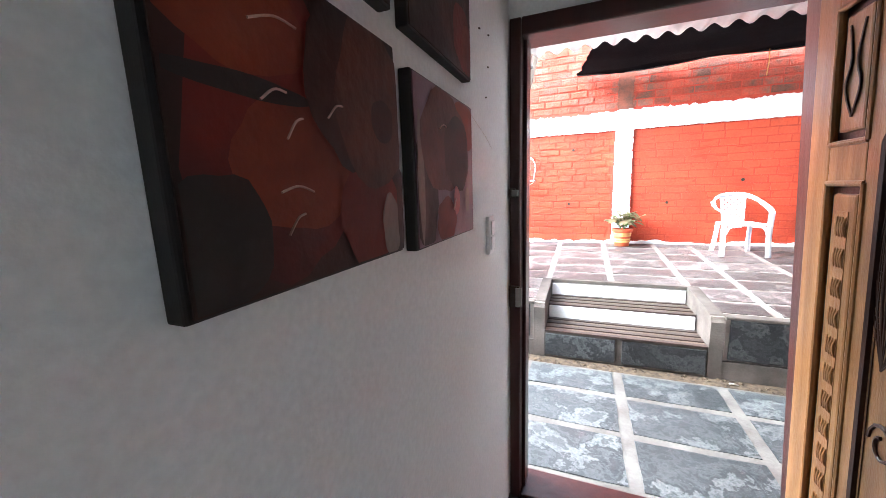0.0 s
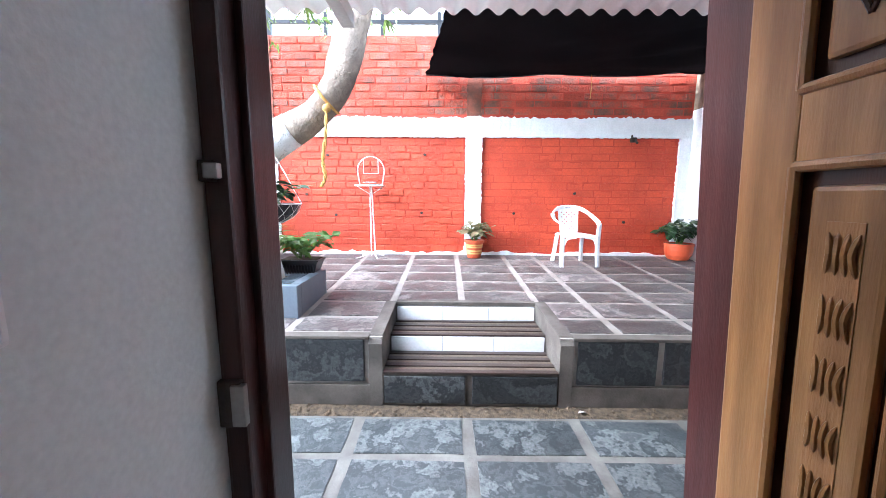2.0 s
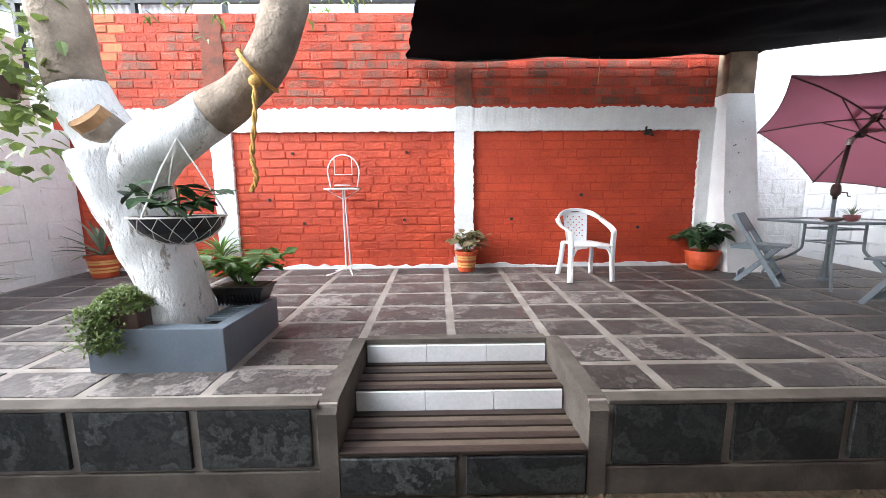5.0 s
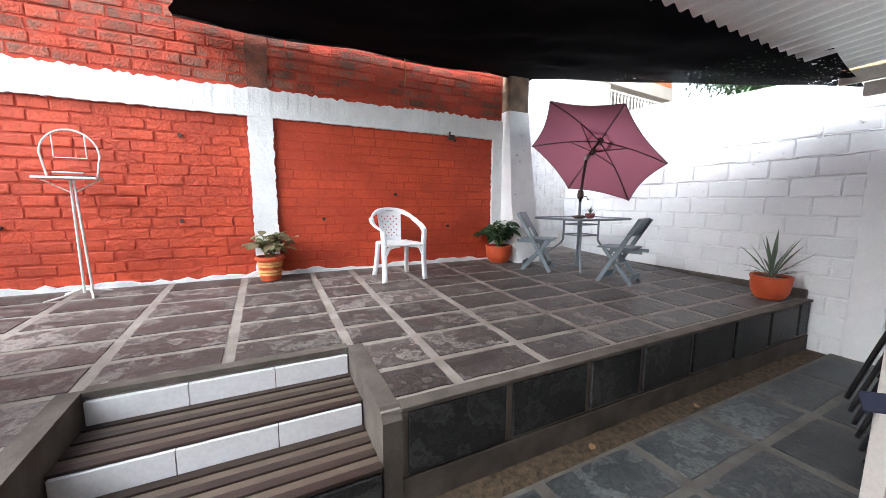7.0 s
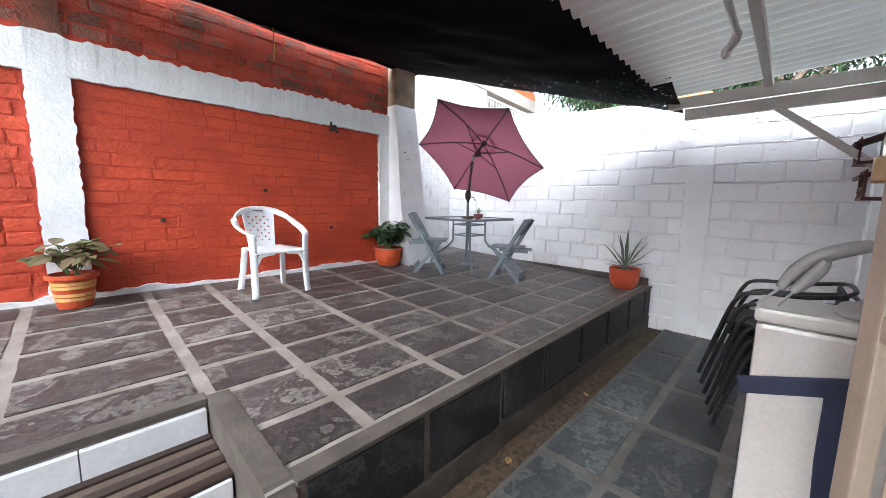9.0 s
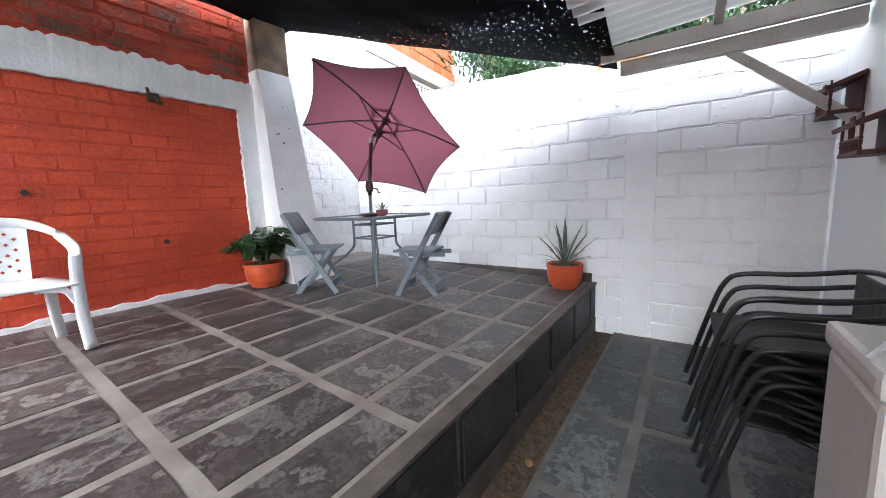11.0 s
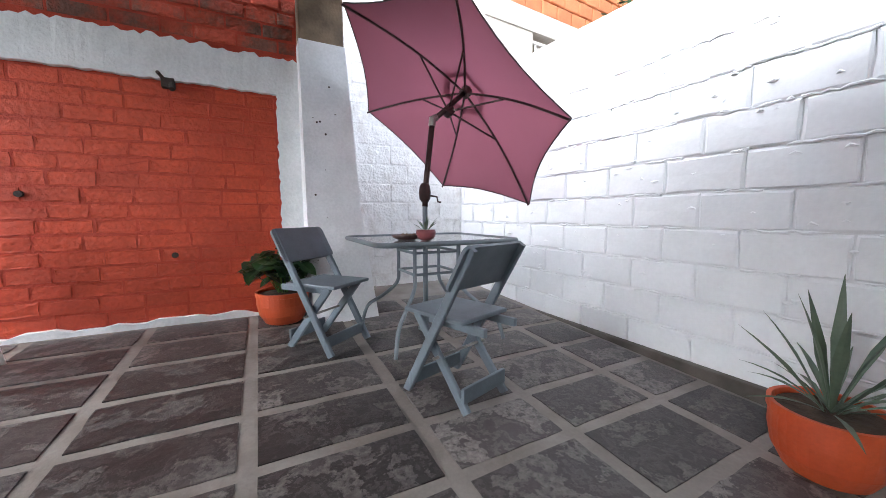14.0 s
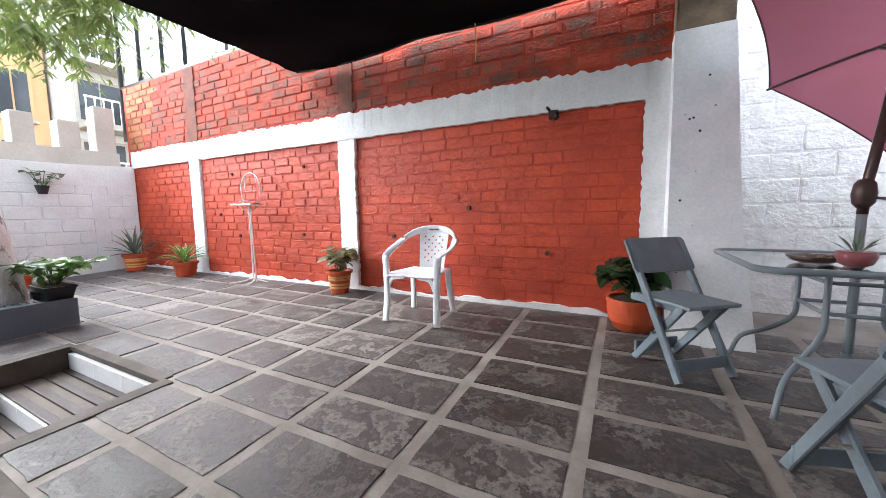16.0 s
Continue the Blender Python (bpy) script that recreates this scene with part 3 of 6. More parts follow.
for name, a, b, z0, z1, sd in (("column_4", -3.02, -2.75, BT1 - 0.01, TOP - 0.02, 12), ("column_5", 0.19, 0.41, BT1 - 0.01, TOP - 0.1, 13)):
    bm = bmesh.new()
    ragged_bar(bm, a, b, NORTH - 0.008, NORTH + 0.03, z0, z1, sd, 0.05, 0.02, True)
    structure(name, bm, OLD_COLUMN, "brown-stained red concrete column above the beam", "column")
# buttress with a broad foot, and the bare pillar above it
bm = bmesh.new()
for poly_lo, poly_hi, z0, z1 in ((((3.60, 5.30), (4.13, 5.30)), ((3.60, 5.62), (3.96, 5.62)), 0.5, 2.88),):
    lo = [bm.verts.new((x, y, z0)) for x, y in (poly_lo[0], poly_lo[1], (poly_lo[1][0], 6.3), (poly_lo[0][0], 6.3))]
    mid = [bm.verts.new((x, y, 1.5)) for x, y in ((3.60, 5.50), (4.03, 5.48), (4.03, 6.3), (3.60, 6.3))]
    hi = [bm.verts.new((x, y, z1)) for x, y in (poly_hi[0], poly_hi[1], (poly_hi[1][0], 6.3), (poly_hi[0][0], 6.3))]
    for a, b in ((lo, mid), (mid, hi)):
        for k in range(4):
            j = (k + 1) % 4
            bm.faces.new((a[k], a[j], b[j], b[k]))
    bm.faces.new(hi)
structure("buttress", bm, WHITE, "tapering white-plastered buttress at the wall's end", "buttress")
structure("pillar", cube(3.605, 3.955, 5.625, 6.0, 2.878, 4.1, 0.012), PILLAR_OLD, "bare stained concrete pillar above the buttress", "pillar")


def piece_mesh(name, w, h, t, material, seed, rough=0.004, chamfer=0.012):
    """A brick face in the xz plane, proud of y = 0 towards -y, with a chamfered uneven rim."""
    rng = random.Random(seed)
    bm = bmesh.new()
    def ring(w2, h2, y, j):
        return [bm.verts.new((sx * w2 / 2 + rng.uniform(-j, j), y + rng.uniform(-j, j) * 0.5, sz * h2 / 2 + rng.uniform(-j, j))) for sx, sz in ((-1, -1), (0, -1), (1, -1), (1, 0), (1, 1), (0, 1), (-1, 1), (-1, 0))]
    a, b, c = ring(w, h, 0.024, rough), ring(w, h, -t * 0.5, rough), ring(w - 2 * chamfer, h - 2 * chamfer, -t, rough)
    for p, q in ((a, b), (b, c)):
        for k in range(8):
            j = (k + 1) % 8
            bm.faces.new((p[k], p[j], q[j], q[k]))
    ctr = bm.verts.new((0, -t - 0.001, 0))
    for k in range(8):
        bm.faces.new((c[k], c[(k + 1) % 8], ctr))
    return mesh_of(name, bm, material)


# ---- the house front, its room and the door ----
OX0, OX1, LINT = -0.565, 0.62, 2.30
INSIDE = 0.86
bm = bmesh.new()
box(bm, -6.5, OX0, INSIDE, HOUSE, -0.1, 2.95)
box(bm, OX1, EAST, INSIDE, HOUSE, -0.1, 2.95)
box(bm, OX0, OX1, INSIDE, HOUSE, LINT, 2.95)
structure("wall_house", bm, INNER, "smooth pale painted house front", "wall")
structure("wall_room_west", cube(-0.77, -0.57, -2.8, INSIDE - 0.002, -0.1, 2.75), INNER, "plain off-white room wall with fine cracks", "wall")
structure("wall_room_east", cube(1.75, 1.95, -2.8, INSIDE - 0.002, -0.1, 2.75), INNER, "plain off-white room wall", "wall")
# unseen back wall; the gap is added only to let daylight fill the room
bm = bmesh.new()
box(bm, -0.77, 0.50, -3.0, -2.8, -0.1, 2.75)
box(bm, 1.2, 1.95, -3.0, -2.8, -0.1, 2.75)
box(bm, 0.50, 1.2, -3.0, -2.8, -0.1, 1.1)
box(bm, 0.50, 1.2, -3.0, -2.8, 1.85, 2.75)
structure("wall_room_south", bm, INNER, "plain off-white unseen room wall with an added opening for fill light", "wall")
structure("floor_room", cube(-0.57, 1.75, -2.8, 0.98, -0.1, 0.10), CEMENT, "smooth grey room floor", "floor")
structure("ceiling", cube(-0.77, 1.95, -3.0, INSIDE - 0.002, 2.75, 2.85), INNER, "plain white room ceiling", "ceiling")

door_frame = thing("door_frame", (0, 0, 0), "red-brown varnished wooden door frame with worn edges", "door frame")
part("jamb", cube(OX0, OX0 + 0.048, 0.845, 1.015, 0.10, LINT, 0.008), FRAME_WOOD, door_frame)
part("jamb_stop", cube(OX0 + 0.048, OX0 + 0.066, 0.90, 1.0, 0.10, LINT - 0.05, 0.005), FRAME_WOOD, door_frame)
right_jamb = part("jamb", prism(bmesh.new(), [(0.562, 0.847), (OX1, 0.847), (OX1, 1.013), (0.562, 1.013)], "z", 0.10, LINT), FRAME_WOOD, door_frame)
for v in right_jamb.data.vertices:
    if v.co.x < 0.6:
        v.co.x -= (v.co.z - 0.10) * 0.058
part("lintel", cube(OX0 + 0.048, 0.436, 0.845, 1.015, LINT - 0.07, LINT, 0.008), FRAME_WOOD, door_frame)
part("threshold", cube(OX0 + 0.048, 0.558, 0.845, 1.03, 0.10, 0.125, 0.006), FRAME_WOOD, door_frame)
for z, h, x1 in ((1.142, 0.10, -0.508), (1.605, 0.04, -0.525)):
    plate = part("strike_plate", cube(-0.566, x1 - 0.012, 0.832, 0.85, z - h / 2, z + h / 2, 0.004), DARK_IRON, door_frame, "dark worn strike plate")
    part("keeper", cube(x1 - 0.028, x1, 0.826, 0.842, z - h / 2 + 0.006, z + h / 2 - 0.006, 0.003), STEEL, plate)

# ---- roof over the walkway and the shade net ----
bm = bmesh.new()
nx = 420
prev = None
for k in range(nx + 1):
    x = -1.25 + 6.37 * k / nx
    w = 0.022 * math.cos(2 * math.pi * x / 0.146)
    cur = [bm.verts.new((x, y, 2.745 + (2.66 - y) * 0.055 + w + e)) for y, e in ((2.66, 0), (1.0, 0), (1.0, 0.004), (2.66, 0.004))]
    if prev:
        for a in range(4):
            b = (a + 1) % 4
            bm.faces.new((prev[a], prev[b], cur[b], cur[a]))
    prev = cur
roof = structure("roof_sheet", bm, ROOFING, "white corrugated sheet roof over the walkway", "roof", True)
for b in ((-1.2, 5.08, 1.77, 1.83, 2.69, 2.765), (5.08, 5.16, 1.02, 2.47, 2.485, 2.60), (5.04, 5.08, 1.02, 2.62, 2.60, 2.72), (-0.78, -0.70, 1.02, 2.6, 2.62, 2.71)):
    part("timber", cube(*b, 0.006), ROOF_WOOD, roof, "white-painted roof timber")
part("brace", tube(bmesh.new(), [(-0.74, 1.04, 2.05), (-0.74, 2.2, 2.66)], 0.035, 4), ROOF_WOOD, roof)
part("brace", tube(bmesh.new(), [(5.12, 1.03, 1.90), (5.12, 1.72, 2.50)], 0.045, 4), ROOF_WOOD, roof)
lampo = thing("ceiling_lamp", (3.5, 1.86, 2.66), "white bulb holder on a pipe under the roof", "lamp")
part("pipe", tube(bmesh.new(), [(-0.5, 0.05, 0.04), (0.05, 0.05, 0.04)], 0.02, 8), ROOF_WOOD, lampo)
part("holder", tube(bmesh.new(), [(0.05, 0.05, 0.04), (0.10, 0.06, 0.02), (0.16, 0.10, -0.01)], [0.03, 0.03, 0.028], 10), ROOF_WOOD, lampo)
part("bulb", lathe(bmesh.new(), [(0.006, -0.05), (0.03, -0.03), (0.036, 0.0), (0.025, 0.03)], 12, (0.2, 0.12, -0.02)), WIRE_WHITE, lampo, smooth=True)

net = thing("shade_net", (0, 0, 0), "black woven shade net slung between roof and brick wall", "shade net")
NW, NE, SE, SW = Vector((-0.42, 5.74, 3.36)), Vector((3.98, 5.70, 3.40)), Vector((5.32, 2.52, 2.60)), Vector((0.05, 2.25, 3.10))
bm = bmesh.new()
U, V = 60, 40
grid = []
for i in range(U + 1):
    row = []
    for j in range(V + 1):
        u, v = i / U, j / V
        p = (NW.lerp(NE, u)).lerp(SW.lerp(SE, u ** 0.8), v)
        sag = math.sin(math.pi * v) * math.sin(math.pi * min(1, u * 1.0))
        p.z += -0.10 * sag + 0.055 * noise.noise(Vector((u * 9, v * 7, 0.3))) * (0.3 + sag) + 0.02 * noise.noise(Vector((u * 26, v * 9, 1.3))) * sag + 0.20 * v * math.sin(math.pi * min(u, 1)) ** 2
        if u == 0 or i == 1:
            p.x += 0.05 * noise.noise(Vector((0, v * 14, 2)))
        if j == 0:
            p.z += -0.05 * abs(math.sin(u * 7.5)) + 0.02 * noise.noise(Vector((u * 25, 0, 5)))
        row.append(bm.verts.new(p))
    grid.append(row)
for i in range(U):
    for j in range(V):
        bm.faces.new((grid[i][j], grid[i][j + 1], grid[i + 1][j + 1], grid[i + 1][j]))
part("mesh_sheet", bm, NET, net, smooth=True)
part("hem", tube(bmesh.new(), [NW.lerp(NE, k / 20) + Vector((0, 0, -0.05 * abs(math.sin(k / 20 * 7.5)))) for k in range(21)], 0.012, 6), BLACK_TUB, net)
part("tie_cord", tube(bmesh.new(), [(2.0, 5.70, 3.36), (2.01, 5.70, 3.2), (2.0, 5.71, 3.02)], 0.006, 5), ROPE, net, "loose straw-coloured cord end")

# ---- tree in its planter ----
planter = thing("tree_planter", (0, 0, 0), "low blue-grey painted masonry tree planter on the terrace", "planter")
PZ = 0.815
PX0, PX1, PY0, PY1 = -2.20, -1.36, 3.07, 3.80
for nm, b in (("front_wall", (PX0, PX1, PY0, PY0 + 0.09)), ("side_wall", (PX1 - 0.09, PX1, PY0 + 0.09, PY1)), ("side_wall", (PX0, PX0 + 0.09, PY0 + 0.09, PY1)), ("back_wall", (PX0 + 0.09, PX1 - 0.09, PY1 - 0.09, PY1))):
    part(nm, cube(*b, 0.45, PZ, 0.006), PLANTER, planter)
part("soil", cube(PX0 + 0.08, PX1 - 0.08, PY0 + 0.08, PY1 - 0.08, 0.5, PZ - 0.06), SOIL, planter)
for k in range(9):
    part("slat", cube(-1.62, -1.45, 3.30 + k * 0.045, 3.325 + k * 0.045, PZ - 0.03, PZ - 0.008, 0.003), PLANTER, planter)

tree = thing("tree", (0, 0, 0), "whitewashed leaning tree with two grey limbs and a sawn stub", "tree")
trunk = [(-1.84, 3.40, 0.70), (-1.84, 3.39, 0.85), (-1.86, 3.37, 1.08), (-1.93, 3.34, 1.35), (-2.00, 3.30, 1.65), (-2.05, 3.26, 1.92)]
part("trunk", tube(bmesh.new(), smooth_path(trunk, 5), [0.215 - 0.018 * math.sin(k / 25 * 3.1) + 0.03 * (k / 25) ** 2 for k in range(26)], 22, rough=0.12), BARK_WHITE, tree, smooth=True)


def limb(pts, radii, white_until, name="limb"):
    p = smooth_path(pts, 6)
    rr = [radii[min(k // 6, len(radii) - 1)] + (radii[min(k // 6 + 1, len(radii) - 1)] - radii[min(k // 6, len(radii) - 1)]) * (k % 6) / 6 for k in range(len(p))]
    cut = max([k for k, q in enumerate(p) if q.z < white_until] + [1])
    a = part(name, tube(bmesh.new(), p[:cut + 1], rr[:cut + 1], 18, rough=0.12), BARK_WHITE, tree, smooth=True)
    if cut < len(p) - 2:
        part("bare_" + name, tube(bmesh.new(), p[cut:], [r * 0.985 for r in rr[cut:]], 18, rough=0.12), BARK, tree, "grey bare bark", smooth=True)
    return a


limb([(-1.99, 3.28, 1.78), (-2.08, 3.22, 2.05), (-2.16, 3.20, 2.30), (-2.17, 3.16, 2.70), (-2.30, 3.10, 3.3), (-2.5, 3.0, 4.2)], [0.20, 0.165, 0.14, 0.135, 0.11, 0.06], 2.27)
limb([(-1.97, 3.27, 1.74), (-1.74, 3.22, 1.92), (-1.48, 3.20, 2.05), (-1.18, 3.20, 2.23), (-0.97, 3.19, 2.50), (-0.86, 3.18, 2.85), (-0.66, 3.12, 3.5), (-0.5, 3.0, 4.3)], [0.20, 0.175, 0.145, 0.115, 0.125, 0.12, 0.10, 0.06], 2.13)
limb([(-1.02, 3.22, 2.42), (-1.05, 3.26, 2.62), (-0.98, 3.28, 2.90), (-1.0, 3.3, 3.4), (-1.1, 3.4, 4.0)], [0.07, 0.065, 0.06, 0.05, 0.03], 2.0)
limb([(-1.98, 3.20, 1.96), (-2.01, 3.11, 2.04)], [0.12, 0.105], 1.0, "stub")
part("saw_cut", tube(bmesh.new(), [(-2.008, 3.115, 2.036), (-2.022, 3.075, 2.072)], [0.104, 0.100], 18, rough=0.1), CUT_WOOD, tree, "brown sawn face")
bm = bmesh.new()
rng = random.Random(11)
for k in range(900):
    c = Vector((rng.gauss(-2.5, 0.7), rng.gauss(3.4, 0.7), rng.gauss(3.95, 0.28)))
    az = rng.uniform(0, 6.28)
    for q in range(3):
        oval(bm, c + Vector((rng.uniform(-0.05, 0.05), rng.uniform(-0.05, 0.05), rng.uniform(-0.03, 0.03))), (math.cos(az + q * 0.7), math.sin(az + q * 0.7), -0.5), rng.uniform(0.10, 0.17), rng.uniform(0.018, 0.03), rng)
for k in range(400):
    c = Vector((rng.uniform(-4.3, -0.75), 4.25 + rng.gauss(0, 0.3), 3.86 + abs(rng.gauss(0, 0.28)) - 0.28 * (rng.random() < 0.25)))
    az = rng.uniform(0, 6.28)
    for q in range(5):
        oval(bm, c, (math.cos(az + q * 0.6), math.sin(az + q * 0.6), -0.7), rng.uniform(0.13, 0.23), rng.uniform(0.026, 0.042), rng)
part("crown", bm, LEAF_LIME, tree)

# rope round the limb
rope = thing("rope", (-1.09, 3.20, 2.24), "frayed straw-yellow rope knotted round the tree limb", "rope")
loop = [(0.0 + 0.135 * math.cos(a) * 0.62, 0.145 * math.sin(a), 0.10 + 0.135 * math.cos(a) * -0.75) for a in [k / 14 * 6.283 for k in range(15)]]
part("loop", tube(bmesh.new(), loop, 0.012, 7), ROPE, rope)
part("knot", lathe(bmesh.new(), [(0.01, -0.03), (0.03, -0.015), (0.034, 0.005), (0.02, 0.028), (0.008, 0.035)], 10, (0.04, -0.135, 0.0)), ROPE, rope, smooth=True)
tail = smooth_path([(0.04, -0.14, 0.0), (0.03, -0.15, -0.2), (0.0, -0.15, -0.4), (0.015, -0.15, -0.52), (-0.02, -0.15, -0.6)], 8)
bm = bmesh.new()
for ph in (0, math.pi):
    tube(bm, [p + Vector((math.cos(k * 0.9 + ph) * 0.008, math.sin(k * 0.9 + ph) * 0.008, 0)) for k, p in enumerate(tail)], 0.009, 6)
part("tail", bm, ROPE, rope)


# ---- pots and plants ----
def pot(parent, r0, r1, h, material, bands=(), rim=0.02):
    part("pot_body", lathe(bmesh.new(), [(r0 * 0.96, 0), (r0, 0.01), (r0 + (r1 - r0) * 0.5, h * 0.5), (r1, h - 0.035), (r1 + rim, h - 0.032), (r1 + rim, h), (r1 - 0.005, h), (r1 - 0.015, h - 0.03)], 28), material, parent, smooth=False)
    part("soil", lathe(bmesh.new(), [(r1 - 0.016, h - 0.05), (r1 - 0.02, h - 0.028), (0.02, h - 0.02)], 20), SOIL, parent)
    for z in bands:
        r = r0 + (r1 - r0) * z / h
        part("painted_band", lathe(bmesh.new(), [(r + 0.001, z - 0.013), (r + 0.004, z - 0.011), (r + 0.005, z + 0.011), (r + 0.002, z + 0.013)], 28), BAND, parent, "cream painted band")


def bowl_pot(parent, r, h, material):
    part("pot_body", lathe(bmesh.new(), [(r * 0.62, 0), (r * 0.72, 0.01), (r * 0.92, h * 0.3), (r, h * 0.6), (r * 1.0, h * 0.86), (r * 1.04, h * 0.87), (r * 1.04, h), (r * 0.95, h), (r * 0.93, h * 0.9)], 32), material, parent, smooth=False)
    part("soil", lathe(bmesh.new(), [(r * 0.93, h * 0.88), (r * 0.9, h * 0.92), (0.02, h * 0.94)], 20), SOIL, parent)


def rosette(parent, z, n, length, width, rise, droop, material, seed, name="leaf", spread=0.03):
    rng = random.Random(seed)
    for k in range(n):
        bm = bmesh.new()
        az = k * 2.4 + rng.uniform(-0.3, 0.3)
        t = k / max(1, n - 1)
        blade(bm, (math.cos(az) * spread * t, math.sin(az) * spread * t, z), az, length * rng.uniform(0.75, 1.05), width * rng.uniform(0.8, 1.1), rise[0] + (rise[1] - rise[0]) * (1 - t) + rng.uniform(-0.1, 0.1), droop * rng.uniform(0.5, 1.2))
        part(name, bm, material, parent)


def leafy(parent, z, n, reach, tall, leaf, material, seed, stems=9, names=("stems", "foliage")):
    rng = random.Random(seed)
    st, lv = bmesh.new(), bmesh.new()
    for s in range(stems):
        az, out = s * 2.4 + rng.uniform(-0.4, 0.4), reach * rng.uniform(0.45, 1.0)
        tip = Vector((math.cos(az) * out, math.sin(az) * out, z + tall * rng.uniform(0.45, 1.0) * (1.15 - 0.5 * out / reach)))
        root = Vector((math.cos(az) * 0.03, math.sin(az) * 0.03, z))
        mid = root.lerp(tip, 0.55) + Vector((0, 0, tall * 0.22))
        p = smooth_path([root, mid, tip], 5)
        tube(st, p, 0.004, 5)
        for k in range(max(2, n // stems)):
            q = p[rng.randrange(3, len(p))]
            a2 = rng.uniform(0, 6.283)
            oval(lv, q, (math.cos(a2), math.sin(a2), rng.uniform(-0.6, 0.5)), leaf * rng.uniform(0.7, 1.25), leaf * rng.uniform(0.45, 0.7), rng)
    part(names[0], st, LEAF_MID, parent)
    part(names[1], lv, material, parent)


p2 = thing("potted_plant", (0.32, 5.56, ptop(5.56)), "banded terracotta pot with a dusty pinkish-green plant", "potted plant", "plants by the brick wall")
pot(p2, 0.105, 0.135, 0.27, TERRACOTTA, (0.075, 0.11, 0.17, 0.20))
leafy(p2, 0.26, 84, 0.28, 0.34, 0.14, LEAF_DUSK, 21, 12)
p3 = thing("potted_plant", (3.40, 5.52, ptop(5.52)), "round terracotta pot with dark glossy jagged leaves", "potted plant", "plants by the brick wall")
bowl_pot(p3, 0.19, 0.25, TERRACOTTA)
leafy(p3, 0.23, 170, 0.30, 0.42, 0.15, LEAF_DARK, 22, 16)
leafy(p3, 0.25, 14, 0.20, 0.36, 0.12, LEAF_STRIPE, 29, 7, ("stems", "pale_leaves"))
p4 = thing("aloe_plant", (5.10, 2.94, ptop(2.94)), "round orange terracotta bowl with a spiky grey-green aloe", "potted plant")
bowl_pot(p4, 0.172, 0.25, TERRACOTTA)
rosette(p4, 0.235, 11, 0.50, 0.034, (0.85, 1.52), 0.3, LEAF_ALOE, 23)
rosette(p4, 0.235, 14, 0.34, 0.020, (0.25, 0.85), 0.6, LEAF_ALOE, 27)
p5 = thing("agave_plant", (-4.28, 5.46, ptop(5.46)), "banded terracotta pot with a spiky blue-green agave", "potted plant", "plants by the brick wall")
pot(p5, 0.13, 0.165, 0.29, TERRACOTTA, (0.08, 0.12, 0.18, 0.21))
rosette(p5, 0.28, 24, 0.52, 0.05, (0.3, 1.45), 0.55, LEAF_PALE, 24)
p6 = thing("spider_plant", (-2.82, 5.50, ptop(5.50)), "terracotta pot with arching striped spider plant leaves", "potted plant", "plants by the brick wall")
pot(p6, 0.13, 0.165, 0.22, TERRACOTTA)
rosette(p6, 0.21, 30, 0.46, 0.036, (0.55, 1.45), 1.5, LEAF_MID, 25)
rosette(p6, 0.215, 12, 0.42, 0.014, (0.5, 1.4), 1.5, LEAF_STRIPE, 26, "pale_stripe")
tub = thing("plant_tub", (-1.56, 3.70, PZ - 0.002), "black ribbed plastic tub with a sprawling pink-edged plant", "potted plant")
bm = bmesh.new()
lo = [(-0.15, -0.085), (0.15, -0.085), (0.15, 0.085), (-0.15, 0.085)]
for a, b, z0, z1 in ((1.0, 1.25, 0.0, 0.11), (1.32, 1.34, 0.11, 0.128)):
    v0 = [bm.verts.new((x * a, y * a, z0)) for x, y in lo]
    v1 = [bm.verts.new((x * b, y * b, z1)) for x, y in lo]
    bm.faces.new(v0[::-1])
    bm.faces.new(v1)
    for k in range(4):
        bm.faces.new((v0[k], v0[(k + 1) % 4], v1[(k + 1) % 4], v1[k]))
part("tub_body", bm, BLACK_TUB, tub)
for k in range(11):
    x = -0.145 + k * 0.029
    part("rib", cube(x - 0.005, x + 0.005, -0.104, -0.092, 0.01, 0.10, 0.002, pose(0, 0, 0, 11, 0, 0)), BLACK_TUB, tub)
part("soil", cube(-0.18, 0.18, -0.10, 0.10, 0.10, 0.135, 0.01), SOIL, tub)
leafy(tub, 0.12, 170, 0.38, 0.34, 0.115, LEAF_MID, 27, 18)
bush = thing("trailing_plant", (-2.02, 3.17, PZ - 0.03), "square pot overgrown with fine yellow-green trailing sedum", "potted plant")
part("pot_body", cube(-0.13, 0.14, -0.09, 0.12, 0, 0.15, 0.012), CERAMIC, bush)
bm = bmesh.new()
rng = random.Random(31)
for k in range(1500):
    a, rr = rng.uniform(0, 6.283), rng.uniform(0, 1) ** 0.5
    c = Vector((math.cos(a) * 0.19 * rr, math.sin(a) * 0.15 * rr, 0.15 + 0.12 * (1 - rr * rr) * rng.uniform(0.5, 1.1)))
    if rng.random() < 0.4:
        c = Vector((rng.gauss(-0.06, 0.07), -0.15 + rng.gauss(0, 0.018), rng.uniform(-0.10, 0.18)))
    for q in range(3):
        oval(bm, c, (rng.uniform(-1, 1), rng.uniform(-1, 1), rng.uniform(-0.6, 0.9)), rng.uniform(0.018, 0.035), 0.010, rng)
part("foliage", bm, LEAF_LIME, bush)

